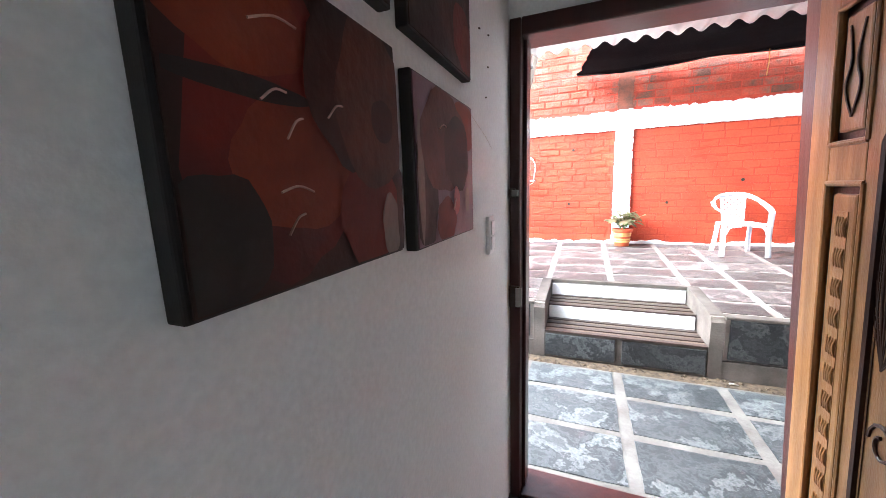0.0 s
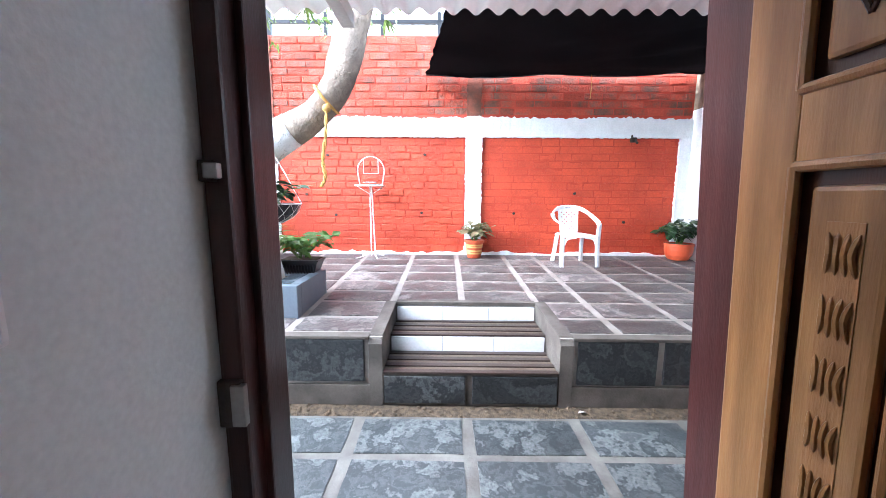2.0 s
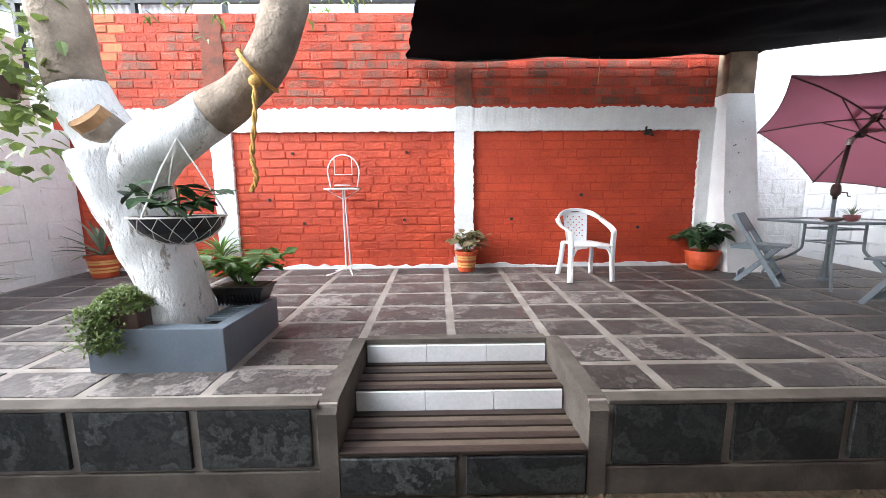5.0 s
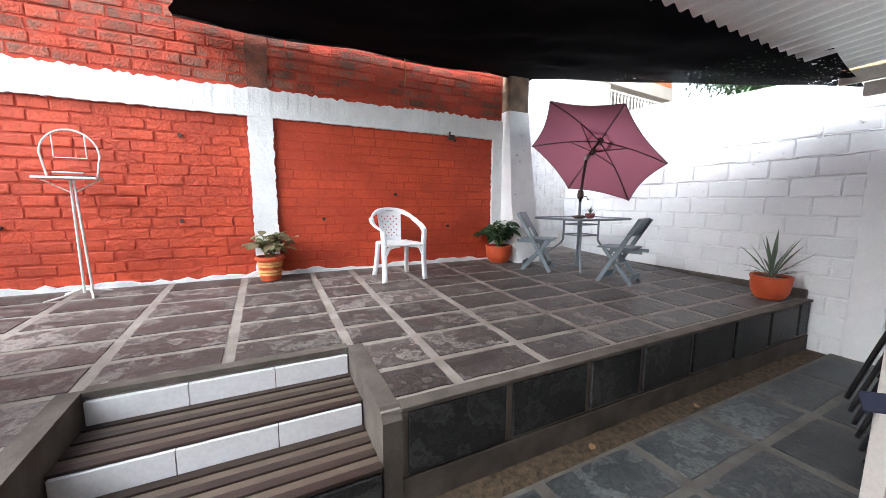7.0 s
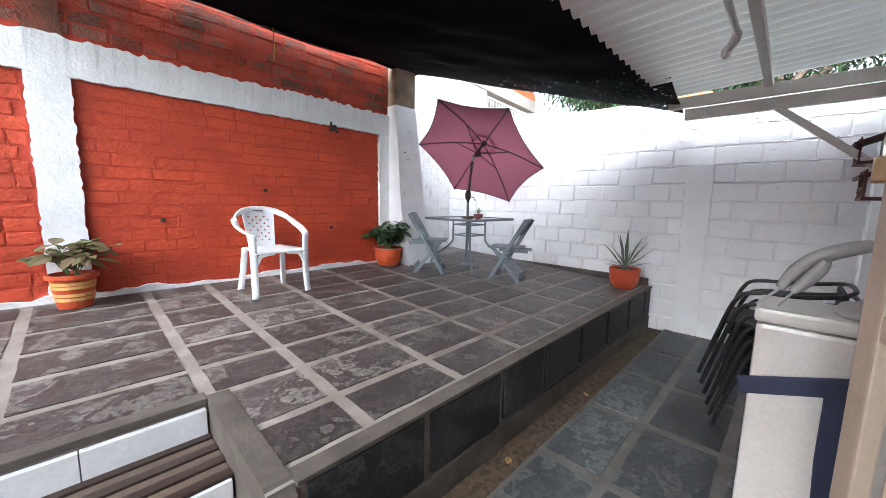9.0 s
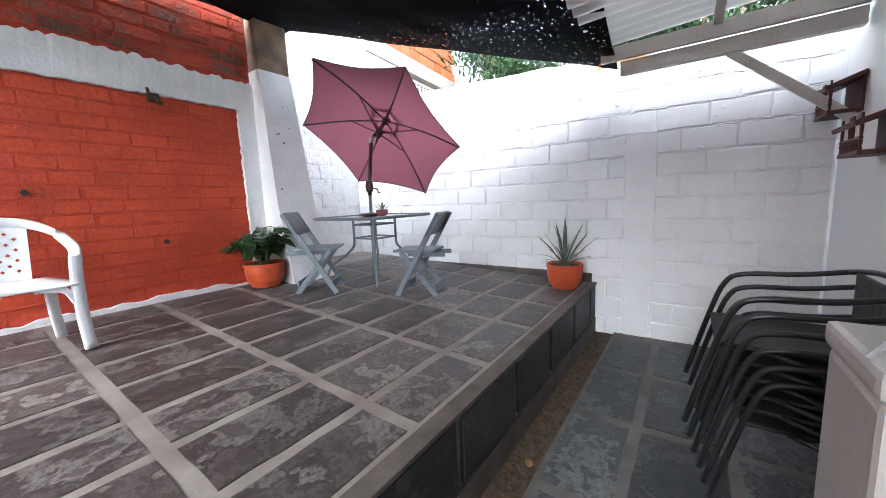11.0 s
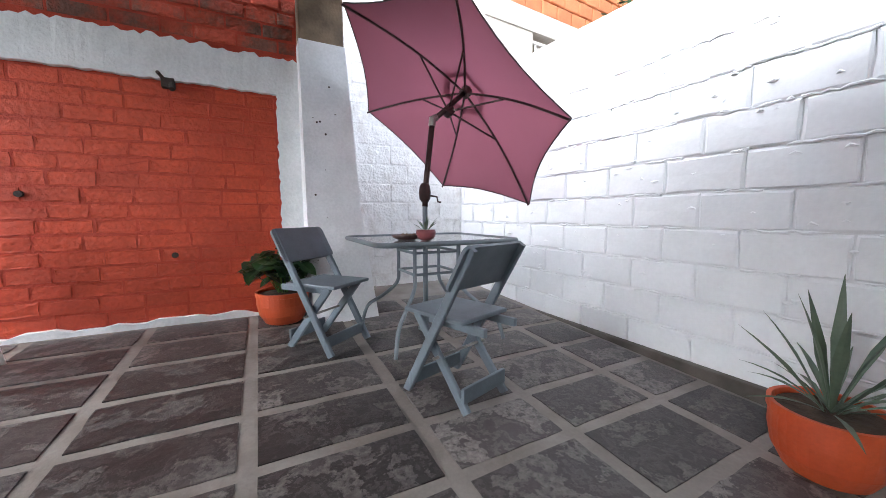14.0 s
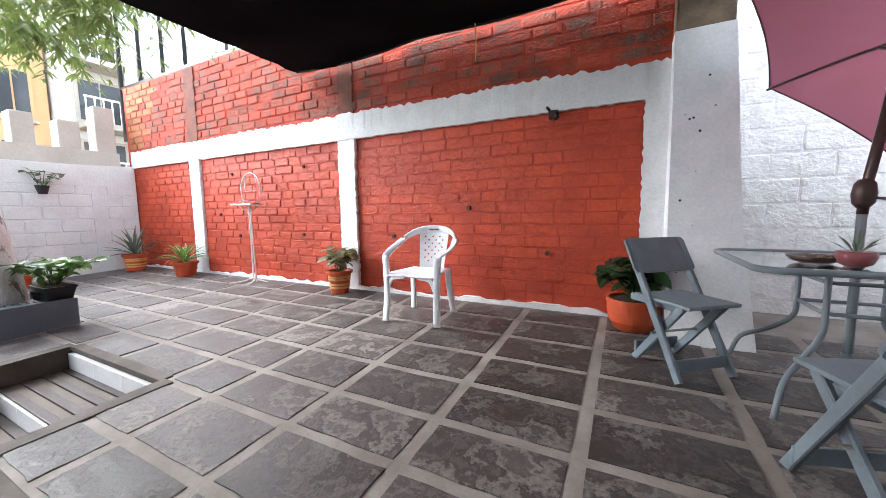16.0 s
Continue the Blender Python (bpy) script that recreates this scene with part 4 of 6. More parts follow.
# hanging basket
hb = thing("hanging_basket", (-1.52, 3.03, 1.50), "black fibre bowl in a white cord net hanging from the tree", "hanging basket")
part("bowl", lathe(bmesh.new(), [(0.03, -0.155), (0.11, -0.14), (0.19, -0.085), (0.225, -0.01), (0.228, 0.0), (0.21, 0.0), (0.17, -0.07), (0.05, -0.1)], 28), BLACK_TUB, hb)
part("hoop", tube(bmesh.new(), [(0.235 * math.cos(k / 24 * 6.2832), 0.235 * math.sin(k / 24 * 6.2832), 0.0) for k in range(25)], 0.005, 6), WIRE_WHITE, hb)
for k in range(14):
    a = k / 14 * 6.2832
    for s in (1, -1):
        part("net_cord", tube(bmesh.new(), [(r * math.cos(a + s * q), r * math.sin(a + s * q), z) for r, z, q in ((0.233, 0.0, 0.0), (0.215, -0.06, 0.2), (0.165, -0.115, 0.4), (0.09, -0.15, 0.62), (0.02, -0.165, 0.8))], 0.0018, 4), WIRE_WHITE, hb)
for k in range(3):
    a = k / 3 * 6.2832 + 0.4
    part("hanger", tube(bmesh.new(), [(0.235 * math.cos(a), 0.235 * math.sin(a), 0.0), (0.10 * math.cos(a), 0.10 * math.sin(a) + 0.02, 0.27), (0.0, 0.045, 0.44)], 0.005, 5), WIRE_WHITE, hb)
leafy(hb, -0.03, 48, 0.30, 0.26, 0.13, LEAF_DARK, 33, 10)
hp = thing("hanging_plant", (-2.42, 3.05, 2.18), "bushy round-leaved plant hanging from the tree limb", "hanging plant")
part("pot_body", lathe(bmesh.new(), [(0.05, -0.03), (0.07, 0.03), (0.08, 0.08), (0.07, 0.08)], 20), CERAMIC, hp)
part("hanger", tube(bmesh.new(), [(0.0, 0, 0.06), (0.08, 0.04, 0.3), (0.20, 0.11, 0.40)], 0.005, 5), WIRE_WHITE, hp)
bm = bmesh.new()
rng = random.Random(35)
for k in range(260):
    c = Vector((rng.gauss(0.02, 0.15), rng.gauss(0, 0.12), rng.gauss(0.02, 0.24)))
    oval(bm, c, (rng.uniform(-1, 1), rng.uniform(-1, 1), rng.uniform(-0.8, 0.3)), rng.uniform(0.06, 0.10), rng.uniform(0.05, 0.08), rng)
part("foliage", bm, LEAF_LIME, hp)
for x, z in ((-4.70, 1.95),):
    wp = thing("wall_plant", (WEST + 0.12, 4.55, z), "small dark pot with a thin plant on the whitewashed wall", "wall plant")
    part("pot_body", lathe(bmesh.new(), [(0.05, 0), (0.085, 0.13), (0.075, 0.13)], 16), BLACK_TUB, wp)
    part("bracket", cube(-0.12, 0.0, -0.01, 0.01, 0.02, 0.04), DARK_IRON, wp)
    leafy(wp, 0.12, 50, 0.28, 0.30, 0.10, LEAF_PALE, 37, 10)
lp = thing("spider_plant", (-4.38, 4.14, ptop(4.14)), "small terracotta pot with thin arching leaves by the white wall", "potted plant")
pot(lp, 0.09, 0.115, 0.16, TERRACOTTA)
rosette(lp, 0.15, 22, 0.50, 0.022, (0.6, 1.4), 1.5, LEAF_PALE, 38)


# ---- carved door leaf, standing open against the room ----
leaf = thing("door_leaf", (0.515, 0.843, 0.0), "golden varnished carved wooden door leaf standing open", "door")
leaf.matrix_basis = pose(0.515, 0.843, 0.0, 0, -2.7, 0)
# local frame: y runs back into the room, the carved face looks to -x
T = 0.045
part("spandrel", prism(bmesh.new(), [(-0.327, 1.74), (-0.327, 2.10), (-0.465, 2.10), (-0.465, 1.975)], "x", -0.010, 0.006), DOOR_WOOD, leaf)
part("spandrel", prism(bmesh.new(), [(-0.603, 1.74), (-0.603, 2.10), (-0.465, 2.10), (-0.465, 1.975)], "x", -0.010, 0.006), DOOR_WOOD, leaf)
part("core", cube(0.006, T, -0.92, 0.0, 0.13, 2.22, 0.004), DOOR_DARK, leaf)
for nm, b in (("stile", (-0.92, -0.826, 0.13, 2.22)), ("stile", (-0.104, 0.0, 0.13, 2.22)), ("rail", (-0.826, -0.104, 2.10, 2.22)), ("rail", (-0.826, -0.104, 0.13, 0.36)), ("muntin", (-0.325, -0.262, 0.36, 2.10)), ("muntin", (-0.668, -0.605, 0.36, 2.10))):
    part(nm, cube(-0.012, 0.006, b[0], b[1], b[2], b[3], 0.005), DOOR_WOOD, leaf)
for y0, y1 in ((-0.262, -0.104), (-0.826, -0.668)):
    yc = (y0 + y1) / 2
    part("rail", cube(-0.012, 0.006, y0, y1, 1.612, 1.725, 0.005), DOOR_WOOD, leaf)
    for z0, z1 in ((0.36, 1.612), (1.725, 2.10)):
        for a, b in (((y0, z0), (y1, z0)), ((y1, z0), (y1, z1)), ((y1, z1), (y0, z1)), ((y0, z1), (y0, z0))):
            part("moulding", tube(bmesh.new(), [(-0.010, a[0], a[1]), (-0.010, b[0], b[1])], 0.009, 8), DOOR_CARVED, leaf)
        pan = part("raised_panel", cube(-0.009, 0.008, y0 + 0.026, y1 - 0.026, z0 + 0.03, z1 - 0.03, 0.008), DOOR_WOOD, leaf)
        if z0 < 1:
            part("inner_panel", cube(-0.0105, -0.008, yc - 0.024, yc + 0.024, z0 + 0.08, z1 - 0.08), DOOR_CARVED, pan)
            for k in range(12):
                zc = z0 + 0.125 + k * (z1 - z0 - 0.25) / 11
                for q in range(4):
                    s = (q - 1.5) * 0.0105
                    part("carved_leaf", tube(bmesh.new(), smooth_path([(-0.0105, yc + s * 1.25, zc - 0.030), (-0.014, yc + s * 0.9, zc), (-0.0105, yc + s * 1.25, zc + 0.030)], 3), [0.001, 0.0035, 0.0042, 0.0042, 0.0042, 0.0035, 0.001], 6), DOOR_WOOD, pan)
        else:
            for sd in (-1, 1):
                part("carved_scroll", tube(bmesh.new(), smooth_path([(-0.010, yc, z0 + 0.07), (-0.012, yc + sd * 0.03, z0 + 0.15), (-0.012, yc + sd * 0.012, z0 + 0.22), (-0.010, yc + sd * 0.030, z1 - 0.06)], 5), 0.0035, 6), DOOR_DARK, pan)
# middle panel with a pointed head
yc = -0.465
arch = [(yc - 0.135, 0.44), (yc + 0.135, 0.44), (yc + 0.135, 1.715), (yc, 1.945), (yc - 0.135, 1.715)]
mid = part("arched_panel", prism(bmesh.new(), arch, "x", -0.010, 0.008), DOOR_WOOD, leaf, "carved pointed panel with wheat stems")
edge = [(-0.012, y, z) for y, z in arch + arch[:1]]
for a, b in zip(edge, edge[1:]):
    part("moulding", tube(bmesh.new(), [a, b], 0.011, 6), DOOR_DARK, mid)
rng = random.Random(51)
root = Vector((-0.0105, yc + 0.085, 1.14))
for dy, top, bow, fat in ((0.098, 1.64, 0.030, 0.0045), (0.070, 1.70, 0.030, 0.0040), (0.040, 1.72, 0.034, 0.0035), (0.010, 1.86, 0.030, 0.0065), (-0.012, 1.80, 0.022, 0.0055), (-0.030, 1.70, 0.012, 0.0035), (-0.070, 1.58, 0.0, 0.0035), (-0.112, 1.64, -0.020, 0.0060), (-0.108, 1.46, -0.022, 0.0045)):
    tip = Vector((-0.0105, yc + dy, top))
    mids = [root.lerp(tip, q) + Vector((-0.0005, 1.7 * bow * math.sin(math.pi * q), 0.02 * math.sin(math.pi * q))) for q in (0.33, 0.66)]
    stem = smooth_path([root, *mids, tip], 6)
    part("carved_stem", tube(bmesh.new(), stem, [0.62 * fat * (0.35 + 0.65 * math.sin(math.pi * (0.12 + 0.86 * q / (len(stem) - 1)))) for q in range(len(stem))], 6), DOOR_DARK, mid)
    if fat < 0.004:
        for q in range(7):
            c = stem[-1 - q]
            for sd in (-1, 1):
                part("carved_grain", tube(bmesh.new(), [c, c + Vector((-0.001, sd * 0.009, 0.013)), c + Vector((0, sd * 0.013, 0.028))], [0.001, 0.0032, 0.0008], 5), DOOR_DARK, mid)
for dy, top, n in ((-0.085, 1.36, 7), (-0.040, 1.22, 6)):
    for q in range(n):
        for sd in (-1, 1):
            c = Vector((-0.0105, yc + dy, top - q * 0.012))
            part("carved_grain", tube(bmesh.new(), [c, c + Vector((-0.001, sd * 0.012, 0.008)), c + Vector((0, sd * 0.020, 0.026))], [0.0012, 0.004, 0.001], 5), DOOR_DARK, mid)
for q in range(30):
    z = 1.20 + q * 0.0145
    part("carved_hatch", tube(bmesh.new(), [(-0.0105, yc + 0.100, z), (-0.0105, yc + 0.122, z + 0.004)], 0.0016, 4), DOOR_DARK, mid)
for dy, z in ((0.045, 1.80), (-0.070, 1.76), (-0.095, 1.40)):
    part("carved_notch", prism(bmesh.new(), [(yc + dy - 0.010, z), (yc + dy + 0.010, z), (yc + dy - 0.002, z + 0.026)], "x", -0.012, -0.0095), DOOR_DARK, mid)
for a, b in zip(edge, edge[1:]):
    k = 0.84
    c = Vector((-0.0105, yc, 1.20))
    part("carved_border", tube(bmesh.new(), [c + (Vector(a) - c) * k, c + (Vector(b) - c) * k], 0.0016, 4), DOOR_DARK, mid)
for sd in (-1, 1):
    for z in (0.62, 0.95):
        spiral = [(-0.012, yc + sd * (0.055 + 0.045 * math.cos(a) * (1 - a / 12)), z + 0.06 * math.sin(a) * (1 - a / 12)) for a in [q * 0.45 for q in range(18)]]
        part("carved_scroll", tube(bmesh.new(), spiral, 0.005, 6), DOOR_DARK, mid)
part("lock_plate", cube(-0.016, -0.010, -0.87, -0.83, 1.05, 1.25, 0.003), BRASS, leaf, "worn brass lock plate")

# ---- room wall: switch and canvases ----
sw = thing("light_switch", (-0.57, 0.482, 1.470), "ivory plastic double light switch on the wall", "light switch")
part("plate", cube(0.0, 0.016, -0.036, 0.036, -0.066, 0.066, 0.008), SWITCH, sw)
for z in (-0.026, 0.026):
    part("rocker", cube(0.014, 0.021, -0.022, 0.022, z - 0.023, z + 0.023, 0.003), SWITCH, sw)


def canvas(at, w, h, label, ground, strokes, seed):
    c = thing("canvas_painting", at, label, "painting", "canvases on the room wall")
    part("stretcher", cube(0.001, 0.024, -w / 2, w / 2, -h / 2, h / 2, 0.003), CANVAS_EDGE, c, "black canvas edge")
    part("picture", cube(0.024, 0.0262, -w / 2 + 0.006, w / 2 - 0.006, -h / 2 + 0.004, h / 2 - 0.004), ground, c)
    rng = random.Random(seed)
    for k, (y, z, ry, rz, material) in enumerate(strokes):
        bm = bmesh.new()
        n = 26
        pts = []
        for q in range(n):
            a = 2 * math.pi * q / n
            r = 1 + 0.16 * noise.noise(Vector((math.cos(a) * 1.7 + k * 3, math.sin(a) * 1.7, seed)))
            pts.append((max(-w / 2 + 0.008, min(w / 2 - 0.008, y + ry * r * math.cos(a))), max(-h / 2 + 0.006, min(h / 2 - 0.006, z + rz * r * math.sin(a)))))
        lo = [bm.verts.new((0.0266 + 0.0005 * k, p[0], p[1])) for p in pts]
        bm.faces.new(lo)
        bmesh.ops.recalc_face_normals(bm, faces=bm.faces)
        part("painted_form", bm, material, c)
    for k in range(6 if seed == 61 else 2):
        y, z, a, ln = rng.uniform(-w * 0.4, w * 0.05), rng.uniform(-h * 0.42, h * 0.3), rng.uniform(-0.2, 1.0), rng.uniform(0.02, 0.06)
        part("brush_stroke", tube(bmesh.new(), smooth_path([(0.032, y, z), (0.033, y + ln * 0.5 * math.cos(a), z + ln * 0.5 * math.sin(a) + 0.006), (0.032, y + ln * math.cos(a), z + ln * math.sin(a))], 5), 0.0013, 5), PAINT_STROKE, c)
    return c


W, H = 0.36, 0.32
canvas((-0.57, -0.368, 1.690), W, H, "dark red and umber still life canvas with black edges", PAINT_DARK, [
    (-0.06, 0.0, 0.105, 0.15, PAINT_RED), (-0.10, 0.10, 0.075, 0.055, PAINT_ORANGE), (-0.04, -0.03, 0.085, 0.07, PAINT_ORANGE), (-0.145, -0.10, 0.055, 0.06, CANVAS_EDGE), (-0.10, 0.035, 0.08, 0.010, CANVAS_EDGE),
    (0.09, -0.09, 0.075, 0.075, PAINT_RED), (0.055, 0.07, 0.085, 0.10, PAINT_DARK), (0.105, 0.055, 0.085, 0.115, PAINT_UMBER), (0.125, 0.04, 0.03, 0.03, PAINT_DARK), (0.135, -0.115, 0.026, 0.05, PAINT_PALE), (0.165, -0.09, 0.012, 0.07, PAINT_DARK)], 61)
canvas((-0.57, 0.046, 1.678), W, H, "canvas with a brown vase form over mauve and orange", PAINT_MAUVE, [
    (0.10, 0.10, 0.09, 0.06, PAINT_ORANGE), (-0.13, -0.05, 0.055, 0.12, PAINT_DARK), (-0.155, -0.03, 0.014, 0.12, PAINT_PALE), (-0.02, 0.05, 0.135, 0.105, PAINT_UMBER), (0.05, 0.03, 0.085, 0.085, PAINT_DARK), (-0.03, -0.115, 0.06, 0.05, PAINT_RED), (0.035, -0.075, 0.022, 0.032, PAINT_ROSE), (0.112, -0.075, 0.018, 0.032, PAINT_PALE)], 62)
canvas((-0.57, -0.368, 2.062), W, H, "dark umber abstract canvas with black edges", PAINT_DARK, [(0.05, 0.0, 0.10, 0.12, PAINT_UMBER), (0.02, -0.11, 0.08, 0.04, PAINT_RED)], 63)
canvas((-0.57, 0.046, 2.062), W, H, "dark umber canvas with an orange patch", PAINT_DARK, [(0.11, -0.08, 0.065, 0.07, PAINT_RED), (0.14, -0.10, 0.035, 0.06, PAINT_ORANGE)], 64)
crack = thing("wall_crack", (-0.569, 0.45, 1.80), "fine hairline cracks and old nail holes in the paint", "crack")
part("hairline", tube(bmesh.new(), [(0.0, -0.2, 0.05), (0.0, -0.12, 0.03), (0.0, 0.0, 0.0), (0.0, 0.1, -0.035)], 0.0005, 4), FAR_CONCRETE, crack)
for y, z in ((-0.05, 0.30), (0.02, 0.12), (0.06, 0.32), (0.05, 0.22)):
    part("nail_hole", lathe(bmesh.new(), [(0.005, -0.002), (0.004, 0.001)], 8, (0, y, z)), DARK_IRON, crack)

# ---- white plastic armchair ----
def band(bm, pts, hw, ht, side_of):
    """A flat strip of rectangular section along points; side_of gives the broad direction at each."""
    pts = [Vector(p) for p in pts]
    rings = []
    for i, p in enumerate(pts):
        d = (pts[min(i + 1, len(pts) - 1)] - pts[max(i - 1, 0)]).normalized()
        s = Vector(side_of(p))
        s = (s - d * s.dot(d)).normalized()
        u = d.cross(s)
        rings.append([bm.verts.new(p + s * a * hw + u * b * ht) for a, b in ((-1, -0.6), (-0.8, -1), (0.8, -1), (1, -0.6), (1, 0.6), (0.8, 1), (-0.8, 1), (-1, 0.6))])
    for a, b in zip(rings, rings[1:]):
        for k in range(8):
            j = (k + 1) % 8
            bm.faces.new((a[k], a[j], b[j], b[k]))
    bm.faces.new(rings[0][::-1])
    bm.faces.new(rings[-1])
    bmesh.ops.recalc_face_normals(bm, faces=bm.faces)
    return bm


pc = thing("plastic_armchair", (1.69, 5.155, ptop(5.155)), "white moulded plastic armchair with a diamond-pierced back", "chair", rz=3)
rim = smooth_path([(-0.255, -0.19, 0.575), (-0.285, -0.06, 0.615), (-0.285, 0.07, 0.66), (-0.25, 0.19, 0.725), (-0.15, 0.265, 0.782), (0, 0.288, 0.80), (0.15, 0.265, 0.782), (0.25, 0.19, 0.725), (0.285, 0.07, 0.66), (0.285, -0.06, 0.615), (0.255, -0.19, 0.575)], 5)
part("arm_rim", band(bmesh.new(), rim, 0.030, 0.011, lambda p: (p.x, p.y * 0.9 - 0.05, 0.12 if p.y < 0.15 else -0.6)), PLASTIC, pc, smooth=True)
for sx in (-1, 1):
    part("front_leg", band(bmesh.new(), smooth_path([(sx * 0.255, -0.195, 0.58), (sx * 0.245, -0.20, 0.43), (sx * 0.243, -0.205, 0.2), (sx * 0.25, -0.225, 0.0)], 4), 0.030, 0.016, lambda p: (1, 0.25 * sx, 0)), PLASTIC, pc, smooth=True)
    part("back_leg", band(bmesh.new(), smooth_path([(sx * 0.185, 0.165, 0.42), (sx * 0.195, 0.20, 0.2), (sx * 0.215, 0.235, 0.0)], 4), 0.028, 0.015, lambda p: (1, 0.3 * sx, 0)), PLASTIC, pc, smooth=True)
    part("leg_web", band(bmesh.new(), smooth_path([(sx * 0.225, -0.205, 0.30), (sx * 0.18, -0.205, 0.385), (sx * 0.06, -0.207, 0.405)], 4), 0.018, 0.010, lambda p: (0, 0.1, 1)), PLASTIC, pc)
bm = bmesh.new()
N = 10
g = []
for i in range(N + 1):
    row = []
    for j in range(N + 1):
        u, v = i / N * 2 - 1, j / N
        w = 0.245 - 0.055 * v
        row.append(bm.verts.new((u * w, -0.225 + 0.43 * v, 0.43 - 0.022 * (1 - u * u) * math.sin(math.pi * min(1, v * 1.1)) - 0.018 * (max(0, 0.15 - v) / 0.15) ** 2)))
    g.append(row)
for i in range(N):
    for j in range(N):
        bm.faces.new((g[i][j], g[i + 1][j], g[i + 1][j + 1], g[i][j + 1]))
seat = part("seat", bm, PLASTIC, pc, smooth=True)
sol = seat.modifiers.new("thick", "SOLIDIFY")
sol.thickness, sol.offset = 0.010, -1
bm = bmesh.new()
CX, CZ = 8, 11
def back_pt(a, b):
    u, v = a / CX * 2 - 1, b / CZ
    w = 0.125 + 0.03 * v
    return Vector((u * w, 0.20 + 0.078 * v + 0.018 * (1 - u * u), 0.405 + 0.368 * v))
vs = {}
def vert(a, b):
    if (a, b) not in vs:
        vs[(a, b)] = bm.verts.new(back_pt(a, b))
    return vs[(a, b)]
for a in range(CX):
    for b in range(CZ):
        c = [vert(a, b), vert(a + 1, b), vert(a + 1, b + 1), vert(a, b + 1)]
        if (a + b) % 2 == 0 and 1 <= a <= CX - 2 and 2 <= b <= CZ - 2:
            h = [bm.verts.new(back_pt(a + x, b + z)) for x, z in ((0.5, 0.16), (0.84, 0.5), (0.5, 0.84), (0.16, 0.5))]
            for k in range(4):
                bm.faces.new((c[k], c[(k + 1) % 4], h[k]))
                bm.faces.new((c[(k + 1) % 4], h[(k + 1) % 4], h[k]))
        else:
            bm.faces.new(c)
bk = part("backrest", bm, PLASTIC, pc, "diamond-pierced plastic back", smooth=False)
sol = bk.modifiers.new("thick", "SOLIDIFY")
sol.thickness = 0.007
part("maker_mark", cube(-0.05, 0.05, 0.272, 0.280, 0.784, 0.792, 0.002), PAINT_RED, pc, "small red mark")

# ---- folding chairs ----
def rounded(w, h, r, n=6):
    out = []
    for cx, cy, a0 in ((w - r, h - r, 0), (-w + r, h - r, 90), (-w + r, -h + r, 180), (w - r, -h + r, 270)):
        out += [(cx + r * math.cos(radians(a0 + 90 * k / n)), cy + r * math.sin(radians(a0 + 90 * k / n))) for k in range(n + 1)]
    return out


def folding_chair(at, rz, label):
    c = thing("folding_chair", at, label, "chair", "folding chairs at the table", rz)
    def bar(p, q, w, t):
        return band(bmesh.new(), [p, Vector(p).lerp(Vector(q), 0.5), q], w, t, lambda s: (1, 0, 0.6))
    for s in (-1, 1):
        part("stile", bar((-0.235, s * 0.185, 0.77), (0.205, s * 0.185, 0.0), 0.024, 0.013), CHAIR_GREY, c)
        part("leg", bar((0.165, s * 0.145, 0.415), (-0.175, s * 0.145, 0.0), 0.024, 0.012), CHAIR_GREY, c)
        part("seat_rail", cube(-0.255, 0.10, s * 0.115 - 0.012, s * 0.115 + 0.012, 0.372, 0.412, 0.004), CHAIR_GREY, c)
    part("seat", cube(-0.165, 0.235, -0.175, 0.175, 0.415, 0.437, 0.008), CHAIR_GREY, c)
    m = pose(-0.185, 0, 0.665, 0, -29.7, 0)
    bm = prism(bmesh.new(), rounded(0.222, 0.118, 0.03, 5), "x", 0.010, 0.027)
    bmesh.ops.transform(bm, verts=bm.verts, matrix=m)
    part("backrest", bm, CHAIR_GREY, c)
    part("stretcher", cube(0.155, 0.172, -0.20, 0.20, 0.045, 0.115, 0.005, pose(0.0, 0, 0, 0, -0, 0)), CHAIR_GREY, c)
    part("stretcher", cube(-0.168, -0.150, -0.16, 0.16, 0.045, 0.12, 0.005), CHAIR_GREY, c)
    part("cross_rod", tube(bmesh.new(), [(-0.0, -0.19, 0.225), (-0.0, 0.19, 0.225)], 0.008, 8), STEEL, c)
    return c


folding_chair((3.63, 4.94, ptop(4.94)), -51, "grey-blue painted wooden folding chair beside the buttress")
folding_chair((4.15, 4.02, ptop(4.02)), 108, "grey-blue painted wooden folding chair with its back to the walkway")

